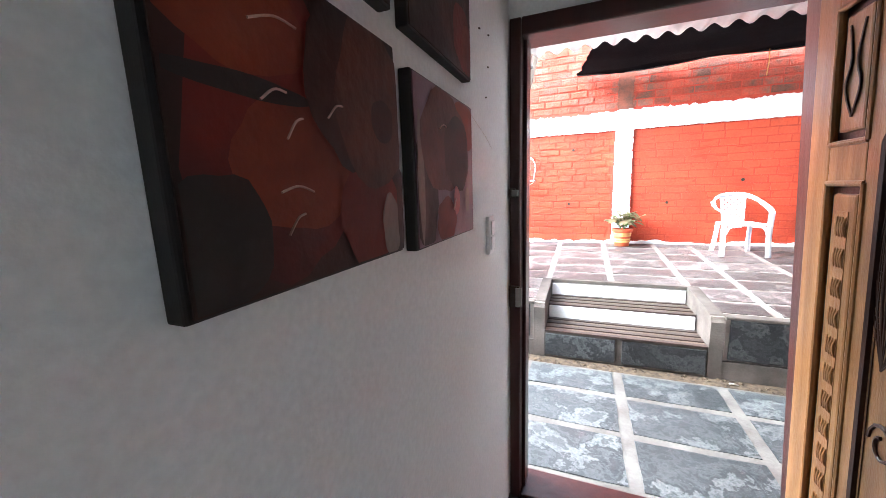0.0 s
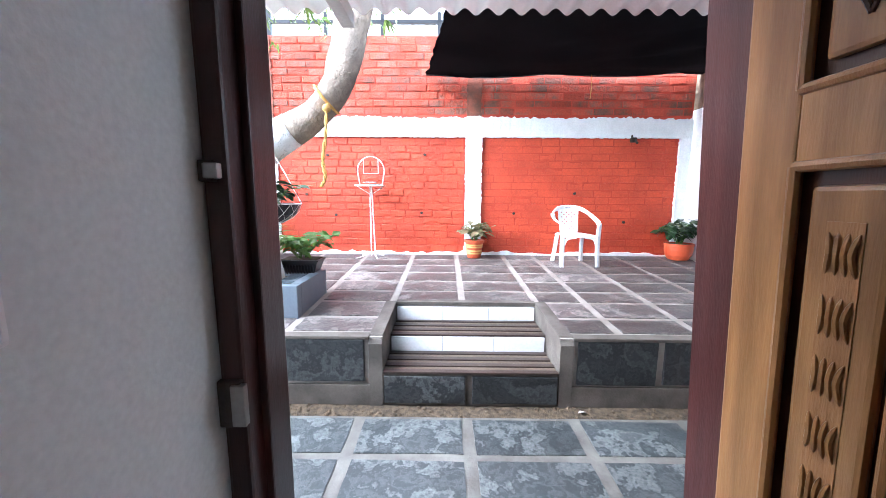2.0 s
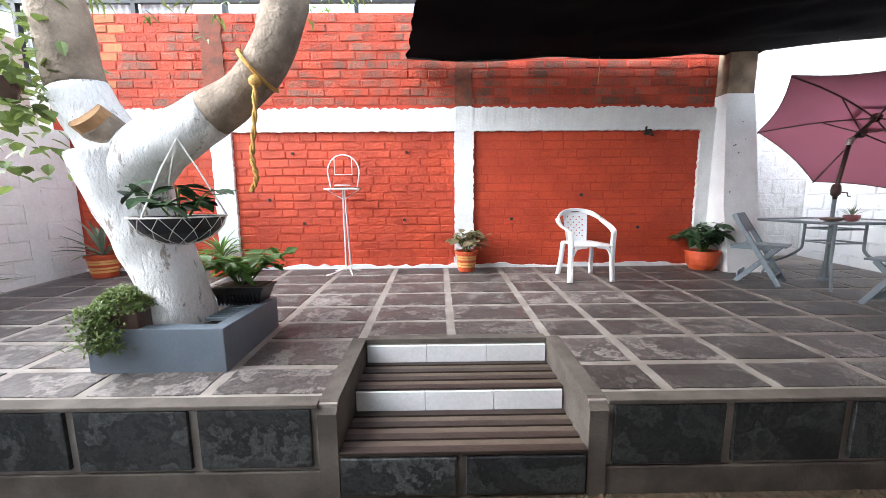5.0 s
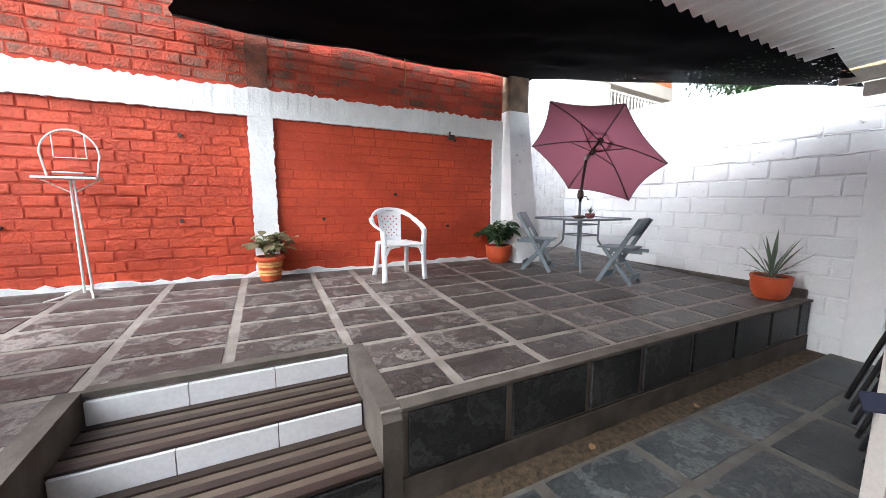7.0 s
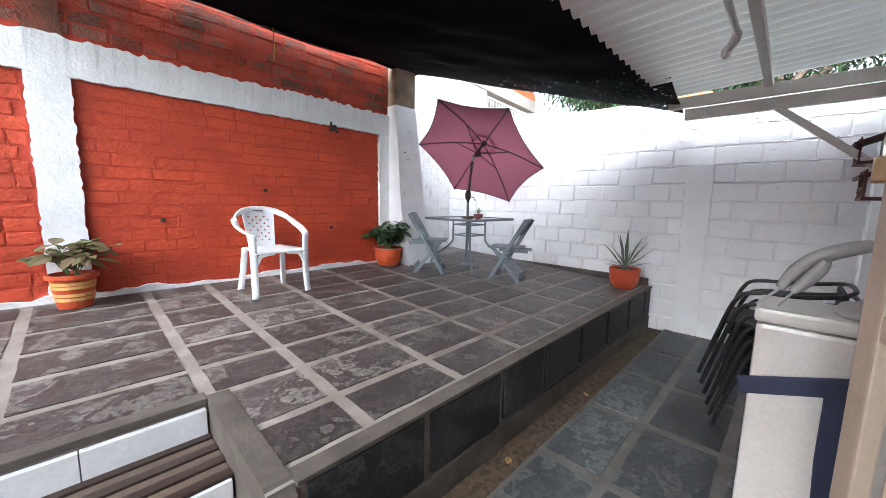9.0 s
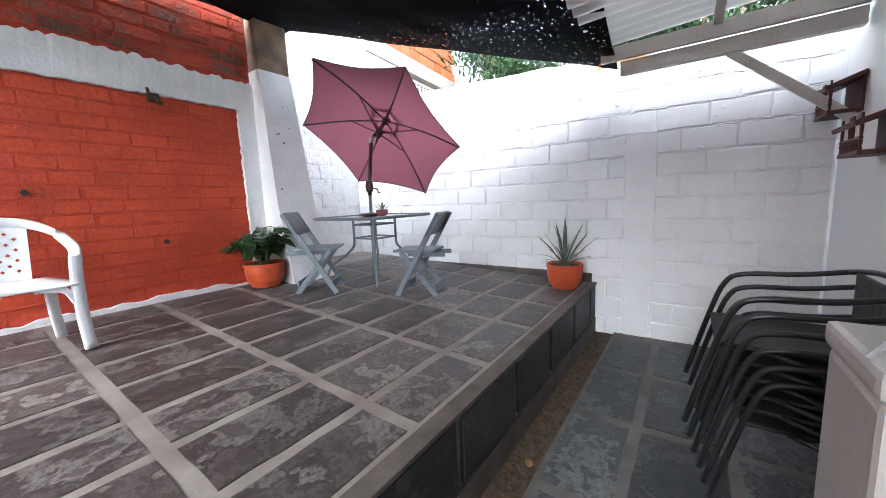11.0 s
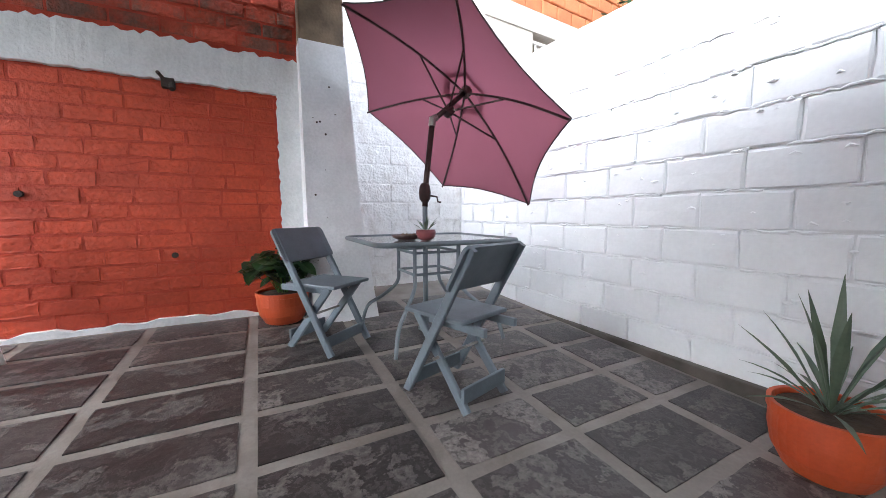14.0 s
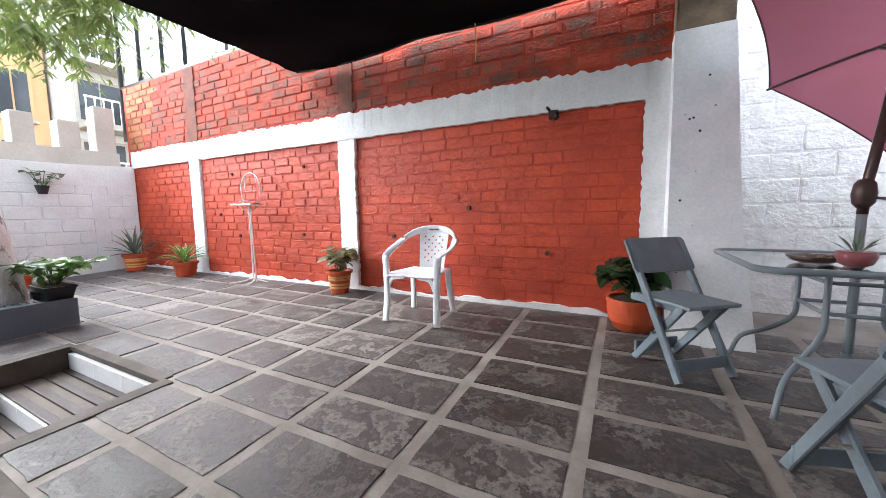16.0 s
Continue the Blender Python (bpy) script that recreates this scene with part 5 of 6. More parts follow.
# ---- glass table with umbrella ----
TX, TY = 4.355, 4.86
TZ = ptop(TY)
tb = thing("patio_table", (TX, TY, TZ), "grey metal patio table with a clear glass top", "table")
HW, HH, HT = 0.505, 0.455, 0.705
ring = rounded(HW, HH, 0.10)
part("glass_top", prism(bmesh.new(), rounded(HW - 0.012, HH - 0.012, 0.09), "z", HT - 0.010, HT - 0.003), GLASS, tb, "clear glass top").visible_shadow = False
part("rim", tube(bmesh.new(), [(x, y, HT - 0.010) for x, y in ring + ring[:2]], 0.016, 8), TABLE_METAL, tb, smooth=True)
for sx in (-1, 1):
    for sy in (-1, 1):
        leg = smooth_path([(sx * 0.17, sy * 0.16, HT - 0.02), (sx * 0.17, sy * 0.16, 0.48), (sx * 0.18, sy * 0.17, 0.36), (sx * 0.27, sy * 0.25, 0.25), (sx * 0.36, sy * 0.35, 0.16), (sx * 0.40, sy * 0.40, 0.0)], 5)
        part("leg", tube(bmesh.new(), leg, 0.014, 8), TABLE_METAL, tb, smooth=True)
        part("top_arm", tube(bmesh.new(), [(sx * 0.17, sy * 0.16, HT - 0.03), (sx * (HW - 0.04), sy * (HH - 0.04), HT - 0.018)], 0.010, 6), TABLE_METAL, tb)
for z in (0.61, 0.46):
    rr = rounded(0.17, 0.16, 0.03, 3)
    part("brace_ring", tube(bmesh.new(), [(x, y, z) for x, y in rr + rr[:1]], 0.010, 8), TABLE_METAL, tb)
part("pole_ring", lathe(bmesh.new(), [(0.045, HT - 0.012), (0.045, HT + 0.004), (0.028, HT + 0.006)], 16), RIB, tb)

um = thing("patio_umbrella", (TX, TY + 0.04, TZ), "tilted mauve canvas parasol with bronze ribs and crank", "umbrella")
axis = Vector((0.685, 0.096, 0.72)).normalized()
mid_ = Vector((4.535 - TX, 4.90 - TY - 0.04, 2.237 - TZ))
e1 = Vector((-0.737, 0.12, 0.67))
e1 = (e1 - axis * e1.dot(axis)).normalized()
e2 = axis.cross(e1)
R, RISE = 0.975, 0.27
apex = mid_ + axis * RISE
part("base", lathe(bmesh.new(), [(0.06, 0.0), (0.06, 0.02), (0.035, 0.05), (0.028, 0.12), (0.024, 0.22), (0.022, 0.22)], 24), TABLE_METAL, um)
part("pole", tube(bmesh.new(), [(0, 0, 0.08), (0, 0, 0.95)], 0.019, 10), TABLE_METAL, um, "grey lower pole", smooth=True)
bend = Vector((0.055, -0.02, 1.54))
part("upper_pole", tube(bmesh.new(), [(0, 0, 0.93), (0.01, 0, 1.1), bend], 0.021, 10), RIB, um, smooth=True)
part("tilt_joint", tube(bmesh.new(), [bend + Vector((-0.003, 0, -0.03)), bend + Vector((0, 0, 0.02)), bend + axis * 0.05], 0.026, 10), STEEL, um)
part("tilted_pole", tube(bmesh.new(), [bend + axis * 0.03, apex + axis * 0.03], 0.019, 10), RIB, um, smooth=True)
cr = part("crank_box", lathe(bmesh.new(), [(0.022, 0.96), (0.04, 0.985), (0.045, 1.03), (0.038, 1.08), (0.024, 1.10)], 14), RIB, um, smooth=True)
part("crank_handle", tube(bmesh.new(), [(0.03, -0.02, 1.01), (0.075, -0.05, 1.0), (0.08, -0.053, 0.965), (0.10, -0.065, 0.96)], 0.007, 6), RIB, cr)
tips = [mid_ + (e1 * math.cos(k * math.pi / 3) + e2 * math.sin(k * math.pi / 3)) * R for k in range(6)]
for k in range(6):
    a, b = tips[k], tips[(k + 1) % 6]
    bm = bmesh.new()
    rows = []
    M = 8
    for i in range(M + 1):
        t = 0.16 + 0.84 * i / M
        row = []
        for j in range(M + 1):
            s = j / M
            q = apex.lerp(a, t).lerp(apex.lerp(b, t), s)
            hollow = 0.055 * t * math.sin(math.pi * s)
            q += (apex - (a + b) / 2).normalized() * hollow * 1.1 * t + axis * (0.045 * math.sin(math.pi * t) - 0.015 * math.sin(math.pi * s) * t)
            row.append(bm.verts.new(q))
        rows.append(row)
    for i in range(M):
        for j in range(M):
            bm.faces.new((rows[i][j], rows[i][j + 1], rows[i + 1][j + 1], rows[i + 1][j]))
    part("canopy_panel", bm, CANOPY, um, smooth=True)
    rib = [apex.lerp(a, t) + axis * (0.045 * math.sin(math.pi * t) - 0.018) for t in [q / 10 for q in range(11)]]
    rb = part("rib", tube(bmesh.new(), rib, 0.0085, 6), RIB, um)
    part("strut", tube(bmesh.new(), [apex - axis * 0.24, apex.lerp(a, 0.42) + axis * 0.02], 0.007, 6), RIB, rb)
    vent = bmesh.new()
    vv = [apex.lerp(a, 0.22) + axis * 0.05, apex.lerp(b, 0.22) + axis * 0.05, apex + axis * 0.075]
    vent.faces.new([vent.verts.new(q) for q in vv])
    part("vent_panel", vent, CANOPY, um)
    part("hem", tube(bmesh.new(), [rows_q for rows_q in [apex.lerp(a, 1).lerp(apex.lerp(b, 1), s) + (apex - (a + b) / 2).normalized() * 0.0605 * math.sin(math.pi * s) - axis * 0.015 * math.sin(math.pi * s) for s in [q / 8 for q in range(9)]]], 0.005, 5), RIB, um)
part("hub", tube(bmesh.new(), [apex - axis * 0.03, apex + axis * 0.02], 0.045, 10), RIB, um)
part("runner_hub", tube(bmesh.new(), [apex - axis * 0.27, apex - axis * 0.21], 0.04, 10), RIB, um)

dish = thing("clay_dish", (4.13, 4.70, TZ + HT - 0.002), "dark glazed clay dish on the glass table", "dish")
part("dish_body", lathe(bmesh.new(), [(0.05, 0), (0.085, 0.012), (0.105, 0.035), (0.098, 0.036), (0.07, 0.018), (0.01, 0.014)], 24), CERAMIC, dish, smooth=True)
for k in range(7):
    a = k * 2.4
    part("stone", lathe(bmesh.new(), [(0.004, -0.012), (0.018, -0.004), (0.016, 0.008), (0.004, 0.014)], 8, (0.05 * math.cos(a) * (k % 3) / 2, 0.05 * math.sin(a) * (k % 3) / 2, 0.03)), PILLAR_OLD, dish)
sp = thing("small_succulent", (4.225, 4.60, TZ + HT - 0.002), "little plum glazed bowl with a spiky succulent", "potted plant")
part("pot_body", lathe(bmesh.new(), [(0.03, 0), (0.055, 0.015), (0.066, 0.045), (0.062, 0.07), (0.055, 0.07)], 20), PINK_POT, sp, smooth=True)
part("soil", lathe(bmesh.new(), [(0.054, 0.058), (0.01, 0.06)], 14), SOIL, sp)
rosette(sp, 0.06, 11, 0.12, 0.014, (0.6, 1.5), 0.3, LEAF_PALE, 71, spread=0.015)

# ---- little basketball stand by the wall ----
hs = thing("toy_hoop_stand", (-1.24, 5.55, ptop(5.55)), "thin white wire toy basketball stand by the wall", "hoop stand")
SH, HR = 1.075, 0.20
arc = [(HR * math.cos(a), 0.03, SH + 0.21 + 0.215 * math.sin(a)) for a in [math.pi * k / 18 for k in range(19)]]
part("arch_frame", tube(bmesh.new(), [(-HR + 0.05, 0.03, SH)] * 0 + [(HR - 0.03, 0.03, SH + 0.02)] + arc + [(-HR + 0.03, 0.03, SH + 0.02)], 0.008, 7), WIRE_WHITE, hs)
part("square_frame", tube(bmesh.new(), [(-0.11, 0.03, SH + 0.39), (-0.11, 0.03, SH + 0.18), (0.11, 0.03, SH + 0.18), (0.11, 0.03, SH + 0.39)], 0.006, 6), WIRE_WHITE, hs)
part("shelf", cube(-0.21, 0.21, -0.14, 0.05, SH - 0.012, SH + 0.008, 0.005), WIRE_WHITE, hs)
part("shelf_mat", cube(-0.10, 0.19, -0.12, 0.03, SH + 0.008, SH + 0.018, 0.004), BLACK_TUB, hs, "dark mat")
part("net_ring", tube(bmesh.new(), [(0.10 * math.cos(k / 16 * 6.2832), -0.05 + 0.06 * math.sin(k / 16 * 6.2832), SH + 0.045) for k in range(17)], 0.005, 5), WIRE_WHITE, hs)
for s in (-1, 1):
    part("strut", tube(bmesh.new(), [(s * 0.20, -0.02, SH - 0.01), (s * 0.01, 0, SH - 0.13)], 0.006, 5), WIRE_WHITE, hs)
    part("pole", tube(bmesh.new(), [(s * 0.012, 0, SH - 0.01), (s * 0.03 + 0.02, 0, 0.02)], 0.010, 7), WIRE_WHITE, hs)
    part("foot", tube(bmesh.new(), smooth_path([(s * 0.03, 0, 0.06), (s * 0.10 - 0.02, -0.1, 0.02), (s * 0.16 - 0.04, -0.22, 0.008)], 4), 0.009, 6), WIRE_WHITE, hs)
    part("foot", tube(bmesh.new(), [(s * 0.03, 0, 0.05), (s * 0.17, 0.08, 0.008)], 0.009, 6), WIRE_WHITE, hs)

# nail holes and an iron bracket on the brick wall
for x, z in ((1.887, 1.635), (2.68, 1.193), (0.95, 1.32), (-1.95, 2.20), (-0.45, 2.21), (-1.85, 1.28), (-0.50, 1.32), (-2.3, 1.6)):
    ah = thing("wall_socket_hole", (x, NORTH - 0.012, z), "dark round hole with a stub of pipe in the brick wall", "hole")
    part("rim", tube(bmesh.new(), [(0, 0.02, 0), (0, -0.004, 0)], 0.021, 10), DARK_IRON, ah)
br = thing("iron_bracket", (2.72, NORTH - 0.03, 2.45), "rusted iron bolt stub under the white beam", "bracket")
part("plate", cube(-0.04, 0.04, -0.02, 0.03, -0.04, 0.03, 0.006), DARK_IRON, br)
part("bolt", tube(bmesh.new(), [(0.02, 0, 0.0), (0.03, -0.06, -0.06)], 0.018, 7), DARK_IRON, br)
part("bolt", tube(bmesh.new(), [(-0.03, 0, 0.03), (-0.05, -0.05, 0.05)], 0.012, 6), DARK_IRON, br)

# ---- walkway: stacked chairs, white chest, wall ornaments, gate ----
def stack_chair(at, label):
    c = thing("stacking_armchair", at, label, "chair", "stacked black armchairs")
    for s in (-1, 1):
        path = smooth_path([(s * 0.285, 0.36, 0.0), (s * 0.285, 0.26, 0.40), (s * 0.285, 0.20, 0.58), (s * 0.285, 0.12, 0.635), (s * 0.285, -0.10, 0.65), (s * 0.27, -0.27, 0.68)], 4)
        part("side_tube", tube(bmesh.new(), path, 0.0135, 8), BLACK_METAL, c, smooth=True)
        part("back_leg", tube(bmesh.new(), [(s * 0.25, 0.10, 0.40), (s * 0.26, -0.10, 0.34), (s * 0.26, -0.20, 0.0)], 0.0135, 8), BLACK_METAL, c, smooth=True)
    part("back_rail", tube(bmesh.new(), smooth_path([(-0.27, -0.27, 0.68), (-0.15, -0.33, 0.70), (0.15, -0.33, 0.70), (0.27, -0.27, 0.68)], 5), 0.0135, 8), BLACK_METAL, c, smooth=True)
    part("seat", cube(-0.25, 0.25, -0.22, 0.26, 0.39, 0.41, 0.008), BLACK_WEAVE, c)
    part("backrest", cube(-0.23, 0.23, -0.30, -0.282, 0.44, 0.685, 0.006, None), BLACK_WEAVE, c)
    return c


first = stack_chair((3.72, 1.42, -0.004), "black tubular armchair with woven seat, in a stack by the house")
for k in range(1, 6):
    copy_thing(first, pose(3.72, 1.42 + 0.022 * k, -0.004 + 0.072 * k))

ch = thing("white_chest", (2.63, 1.32, -0.004), "white enamelled chest with a dark strap and cloths on it", "appliance")
part("body", cube(-0.17, 0.17, -0.28, 0.27, 0.03, 1.04, 0.02), FRIDGE, ch)
part("lid", cube(-0.175, 0.175, -0.285, 0.28, 1.045, 1.11, 0.018), FRIDGE, ch)
for s in (-1, 1):
    for q in (-1, 1):
        part("foot", cube(s * 0.13 - 0.02, s * 0.13 + 0.02, q * 0.22 - 0.02, q * 0.22 + 0.02, 0.0, 0.035, 0.005), BLACK_TUB, ch)
part("strap", band(bmesh.new(), [(-0.182, 0.30, 0.74), (-0.184, 0.05, 0.82), (-0.182, -0.2, 0.90)], 0.04, 0.004, lambda p: (0, 0.3, 1)), STRAP, ch, "navy strap")
part("strap", band(bmesh.new(), [(-0.182, 0.0, 0.80), (-0.182, 0.0, 0.5), (-0.182, -0.01, 0.3)], 0.035, 0.004, lambda p: (0, 1, 0)), STRAP, ch, "navy strap")
def cloth(name, at, w, d, h, label, material, seed, spike=0.0):
    c = thing(name, at, label, "cloth")
    bm = bmesh.new()
    n = 14
    g = []
    for i in range(n + 1):
        row = []
        for j in range(n + 1):
            u, v = i / n * 2 - 1, j / n * 2 - 1
            e = max(0.0, 1 - u * u) * max(0.0, 1 - v * v)
            row.append(bm.verts.new((u * w * (1 - 0.2 * abs(v)), v * d * (1 - 0.2 * abs(u)), 0.004 + h * e ** 0.6 * (0.6 + 0.8 * noise.noise(Vector((u * 2.2, v * 2.2, seed)))) + spike * max(0, u) ** 2 * e)))
        g.append(row)
    for i in range(n):
        for j in range(n):
            bm.faces.new((g[i][j], g[i + 1][j], g[i + 1][j + 1], g[i][j + 1]))
    part("folds", bm, material, c, smooth=True)
cloth("folded_cloth", (2.63, 1.22, 1.106), 0.16, 0.14, 0.09, "crumpled grey-white cloth on the white chest", CLOTH, 3)
scoops = thing("plastic_scoops", (2.58, 1.50, 1.108), "two grey-white plastic scoops on thin stems, on the chest", "scoop")


def scoop(stem, line, width, seed):
    """A long cupped blade with some thickness along a curved line, on a thin stem."""
    part("stem", tube(bmesh.new(), stem, 0.006, 6), CLOTH, scoops)
    pts = smooth_path(line, 5)
    bm = bmesh.new()
    rows = []
    for k, p in enumerate(pts):
        t = k / (len(pts) - 1)
        w = width * math.sin(math.pi * (0.10 + 0.82 * t)) ** 0.7
        d = (pts[min(k + 1, len(pts) - 1)] - pts[max(k - 1, 0)]).normalized()
        up = Vector((-1, 0, 0)).cross(d).normalized()
        rows.append([bm.verts.new(p + up * w * a + Vector((0.05 * a * a * w / width - 0.012, 0, 0))) for a in (-1, -0.6, 0, 0.6, 1)])
    for a, b in zip(rows, rows[1:]):
        for k in range(4):
            bm.faces.new((a[k], a[k + 1], b[k + 1], b[k]))
    ob = part("blade", bm, CLOTH, scoops, smooth=True)
    thick = ob.modifiers.new("thick", "SOLIDIFY")
    thick.thickness = 0.006


scoop([(-0.06, 0.10, 0.0), (-0.02, 0.02, 0.09)], [(-0.02, 0.03, 0.08), (0.0, -0.02, 0.17), (0.0, -0.10, 0.24), (0.0, -0.20, 0.285), (0.0, -0.24, 0.29)], 0.026, 1)
scoop([(-0.04, 0.03, 0.0), (-0.03, -0.02, 0.08)], [(-0.03, -0.01, 0.07), (-0.03, -0.05, 0.12), (-0.03, -0.085, 0.18), (-0.03, -0.10, 0.22)], 0.022, 2)


def wall_balcony(at, label):
    c = thing("wall_ornament", at, label, "ornament", "miniature wooden balconies")
    part("back_board", cube(-0.17, 0.17, 0.0, 0.015, -0.14, 0.10, 0.004), LANTERN, c)
    part("floor_board", cube(-0.17, 0.17, 0.015, 0.17, -0.14, -0.115, 0.005), LANTERN, c)
    part("roof", cube(-0.20, 0.20, 0.0, 0.21, -0.01, 0.02, 0.005, pose(0, 0, 0.10, -22, 0, 0)), LANTERN, c)
    part("rail", cube(-0.165, 0.165, 0.15, 0.168, -0.055, -0.04, 0.003), LANTERN, c)
    for k in range(8):
        x = -0.155 + k * 0.0443
        tall = k in (0, 3, 4, 7)
        part("post" if tall else "baluster", lathe(bmesh.new(), [(0.009, -0.116), (0.006, -0.09), (0.011, -0.075), (0.006, -0.05), (0.009, 0.0 if tall else -0.05), (0.006, 0.085 if tall else -0.045)], 8, (x, 0.158, 0)), LANTERN, c)
    return c


ornament = wall_balcony((5.24, HOUSE, 2.08), "dark red carved miniature wooden balcony on the house wall")
copy_thing(ornament, pose(4.60, HOUSE, 1.76))

# open steel gate outside the door
gate = thing("steel_gate", (0.90, 1.035, 0.0), "cream-painted steel gate standing open with a padlock", "gate", rz=24)
part("post", cube(0.0, 0.04, -0.018, 0.018, 0.02, 2.15, 0.005), GATE, gate)
part("post", cube(0.765, 0.825, -0.02, 0.02, 0.02, 2.15, 0.006), GATE, gate)
for z in (0.02, 0.75, 1.25, 2.09):
    part("cross_rail", cube(0.04, 0.765, -0.018, 0.018, z, z + 0.06, 0.004), GATE, gate)
part("panel", cube(0.04, 0.765, -0.006, 0.006, 0.08, 0.75), GATE, gate)
for k in range(9):
    x = 0.10 + k * 0.075
    part("bar", tube(bmesh.new(), [(x, 0, 0.81), (x, 0, 1.25)], 0.008, 6), GATE, gate)
    part("bar", tube(bmesh.new(), [(x, 0, 1.31), (x, 0, 2.09)], 0.008, 6), GATE, gate)
hp_ = part("hasp", tube(bmesh.new(), smooth_path([(0.80, -0.02, 1.80), (0.76, -0.05, 1.80), (0.70, -0.04, 1.78), (0.68, -0.015, 1.77)], 4), 0.012, 7), STEEL, gate, "steel hasp")
lk = part("padlock", cube(0.775, 0.825, 0.02, 0.045, 1.60, 1.66, 0.006), BRASS, gate, "worn brass padlock")
part("shackle", tube(bmesh.new(), smooth_path([(0.785, 0.032, 1.655), (0.785, 0.032, 1.70), (0.80, 0.032, 1.715), (0.815, 0.032, 1.70), (0.815, 0.032, 1.655)], 3), 0.005, 6), STEEL, lk)

# ---- east wall: white-painted blocks ----
bm = bmesh.new()
prism(bm, [(0.98, -0.1), (0.98, 2.78), (2.25, 2.78), (2.62, 2.80), (4.9, 2.925), (6.55, 3.0), (6.55, -0.1)], "x", EAST + 0.014, EAST + 0.2)
east = structure("wall_east", bm, WHITE_BLOCK, "white-painted concrete block wall", "wall")
bm = bmesh.new()
ragged_bar(bm, -2.46, -2.20, EAST - 0.032, EAST + 0.02, 1.20, 2.03, 41, 0.06, 0.012, True)
ragged_bar(bm, -2.44, -2.215, EAST - 0.012, EAST + 0.02, -0.02, 1.20, 42, 0.06, 0.02, True)
bmesh.ops.transform(bm, verts=bm.verts, matrix=Matrix(((0, 1, 0, 0), (-1, 0, 0, 0), (0, 0, 1, 0), (0, 0, 0, 1))))
bmesh.ops.recalc_face_normals(bm, faces=bm.faces)
structure("pilaster_east", bm, WHITE_BLOCK, "white-painted concrete pilaster in the block wall", "column")
structure("brick_patch", cube(EAST + 0.0, EAST + 0.10, 2.30, 2.75, 2.70, 2.86, 0.02), RAW_BRICK, "bare broken brick at the top of the block wall", "brick")

# recess wall behind the buttress
bm = bmesh.new()
prism(bm, [(3.6, 0.3), (6.25, 0.3), (6.25, 3.72), (6.0, 3.95), (5.7, 3.88), (5.4, 4.0), (5.1, 3.86), (4.9, 3.93), (4.6, 3.82), (4.3, 3.95), (3.6, 4.0)], "y", 6.36, 6.56)
recess = structure("wall_recess", bm, WHITE_ROUGH, "rough white-daubed block wall in the recess", "wall")
structure("wall_foot", cube(EAST - 0.045, EAST + 0.01, 2.76, 6.35, 0.5, 0.62, 0.012, None), CEMENT, "rough mortar fillet along the wall foot", "trim")

# west wall
bm = bmesh.new()
prism(bm, [(0.9, -0.1), (0.9, 2.40), (5.0, 2.46), (5.79, 2.50), (5.79, -0.1)], "x", WEST - 0.2, WEST)
west = structure("wall_west", bm, WEST_WHITE, "chalky whitewashed block wall with patches", "wall")
for z, y0, y1, t in ((2.12, 2.5, 5.75, 0.012), (1.0, 5.15, 5.35, 0.01)):
    part("plaster_patch", cube(WEST - 0.01, WEST + t, y0, y1, z - 0.01 if z > 2 else 0.65, 2.44 if z > 2 else 2.05, 0.006), WEST_WHITE, west)

# ---- what lies beyond the walls ----
bm = bmesh.new()
for y0, y1, z in ((5.40, 5.68, 3.55), (4.92, 5.20, 3.22), (4.40, 4.66, 3.25)):
    box(bm, -5.45, -5.12, y0, y1, 1.5, z, 0.02)
box(bm, -5.42, -5.08, 3.6, 5.7, 0, 2.75, 0.01)
structure("pier_stubs", bm, FAR_CONCRETE, "weathered concrete pier stubs beside the brick wall", "pier")
fence = thing("sheet_fence", (0, 0, 0), "pale blue sheet fence on dark posts above the brick wall", "fence")
for k in range(11):
    x = -6.9 + k * 0.95 if k > 3 else (-6.95, -6.1, -5.2, -4.4)[k]
    part("post", cube(x - 0.03, x + 0.03, 6.55, 6.62, 3.3, 6.3 if k < 5 else 4.6), BLACK_METAL, fence)
    bm = bmesh.new()
    pv = None
    for q in range(39):
        xx = x + 0.035 + (0.88 if k > 3 else 0.76) * q / 38
        cur = [bm.verts.new((xx, 6.64 + 0.012 * math.cos(q * 1.3), 3.5)), bm.verts.new((xx, 6.64 + 0.012 * math.cos(q * 1.3), 6.2 if k < 4 else 4.25))]
        if pv:
            bm.faces.new((pv[0], cur[0], cur[1], pv[1]))
        pv = cur
    part("sheet", bm, FAR_SHEET, fence, smooth=True)
part("rail", cube(-6.95, 3.0, 6.55, 6.60, 4.42, 4.48), BLACK_METAL, fence)
rng = random.Random(81)
vine = thing("creeper", (-1.9, 6.2, 3.95), "thin green creeper on the brick wall's top", "creeper")
bm = bmesh.new()
for k in range(160):
    c = Vector((rng.gauss(0, 0.35), rng.gauss(0, 0.08), rng.uniform(-0.05, 0.55)))
    oval(bm, c, (rng.uniform(-1, 1), rng.uniform(-1, 0.2), rng.uniform(-1, 0.3)), rng.uniform(0.08, 0.16), 0.03, rng)
part("foliage", bm, LEAF_MID, vine)


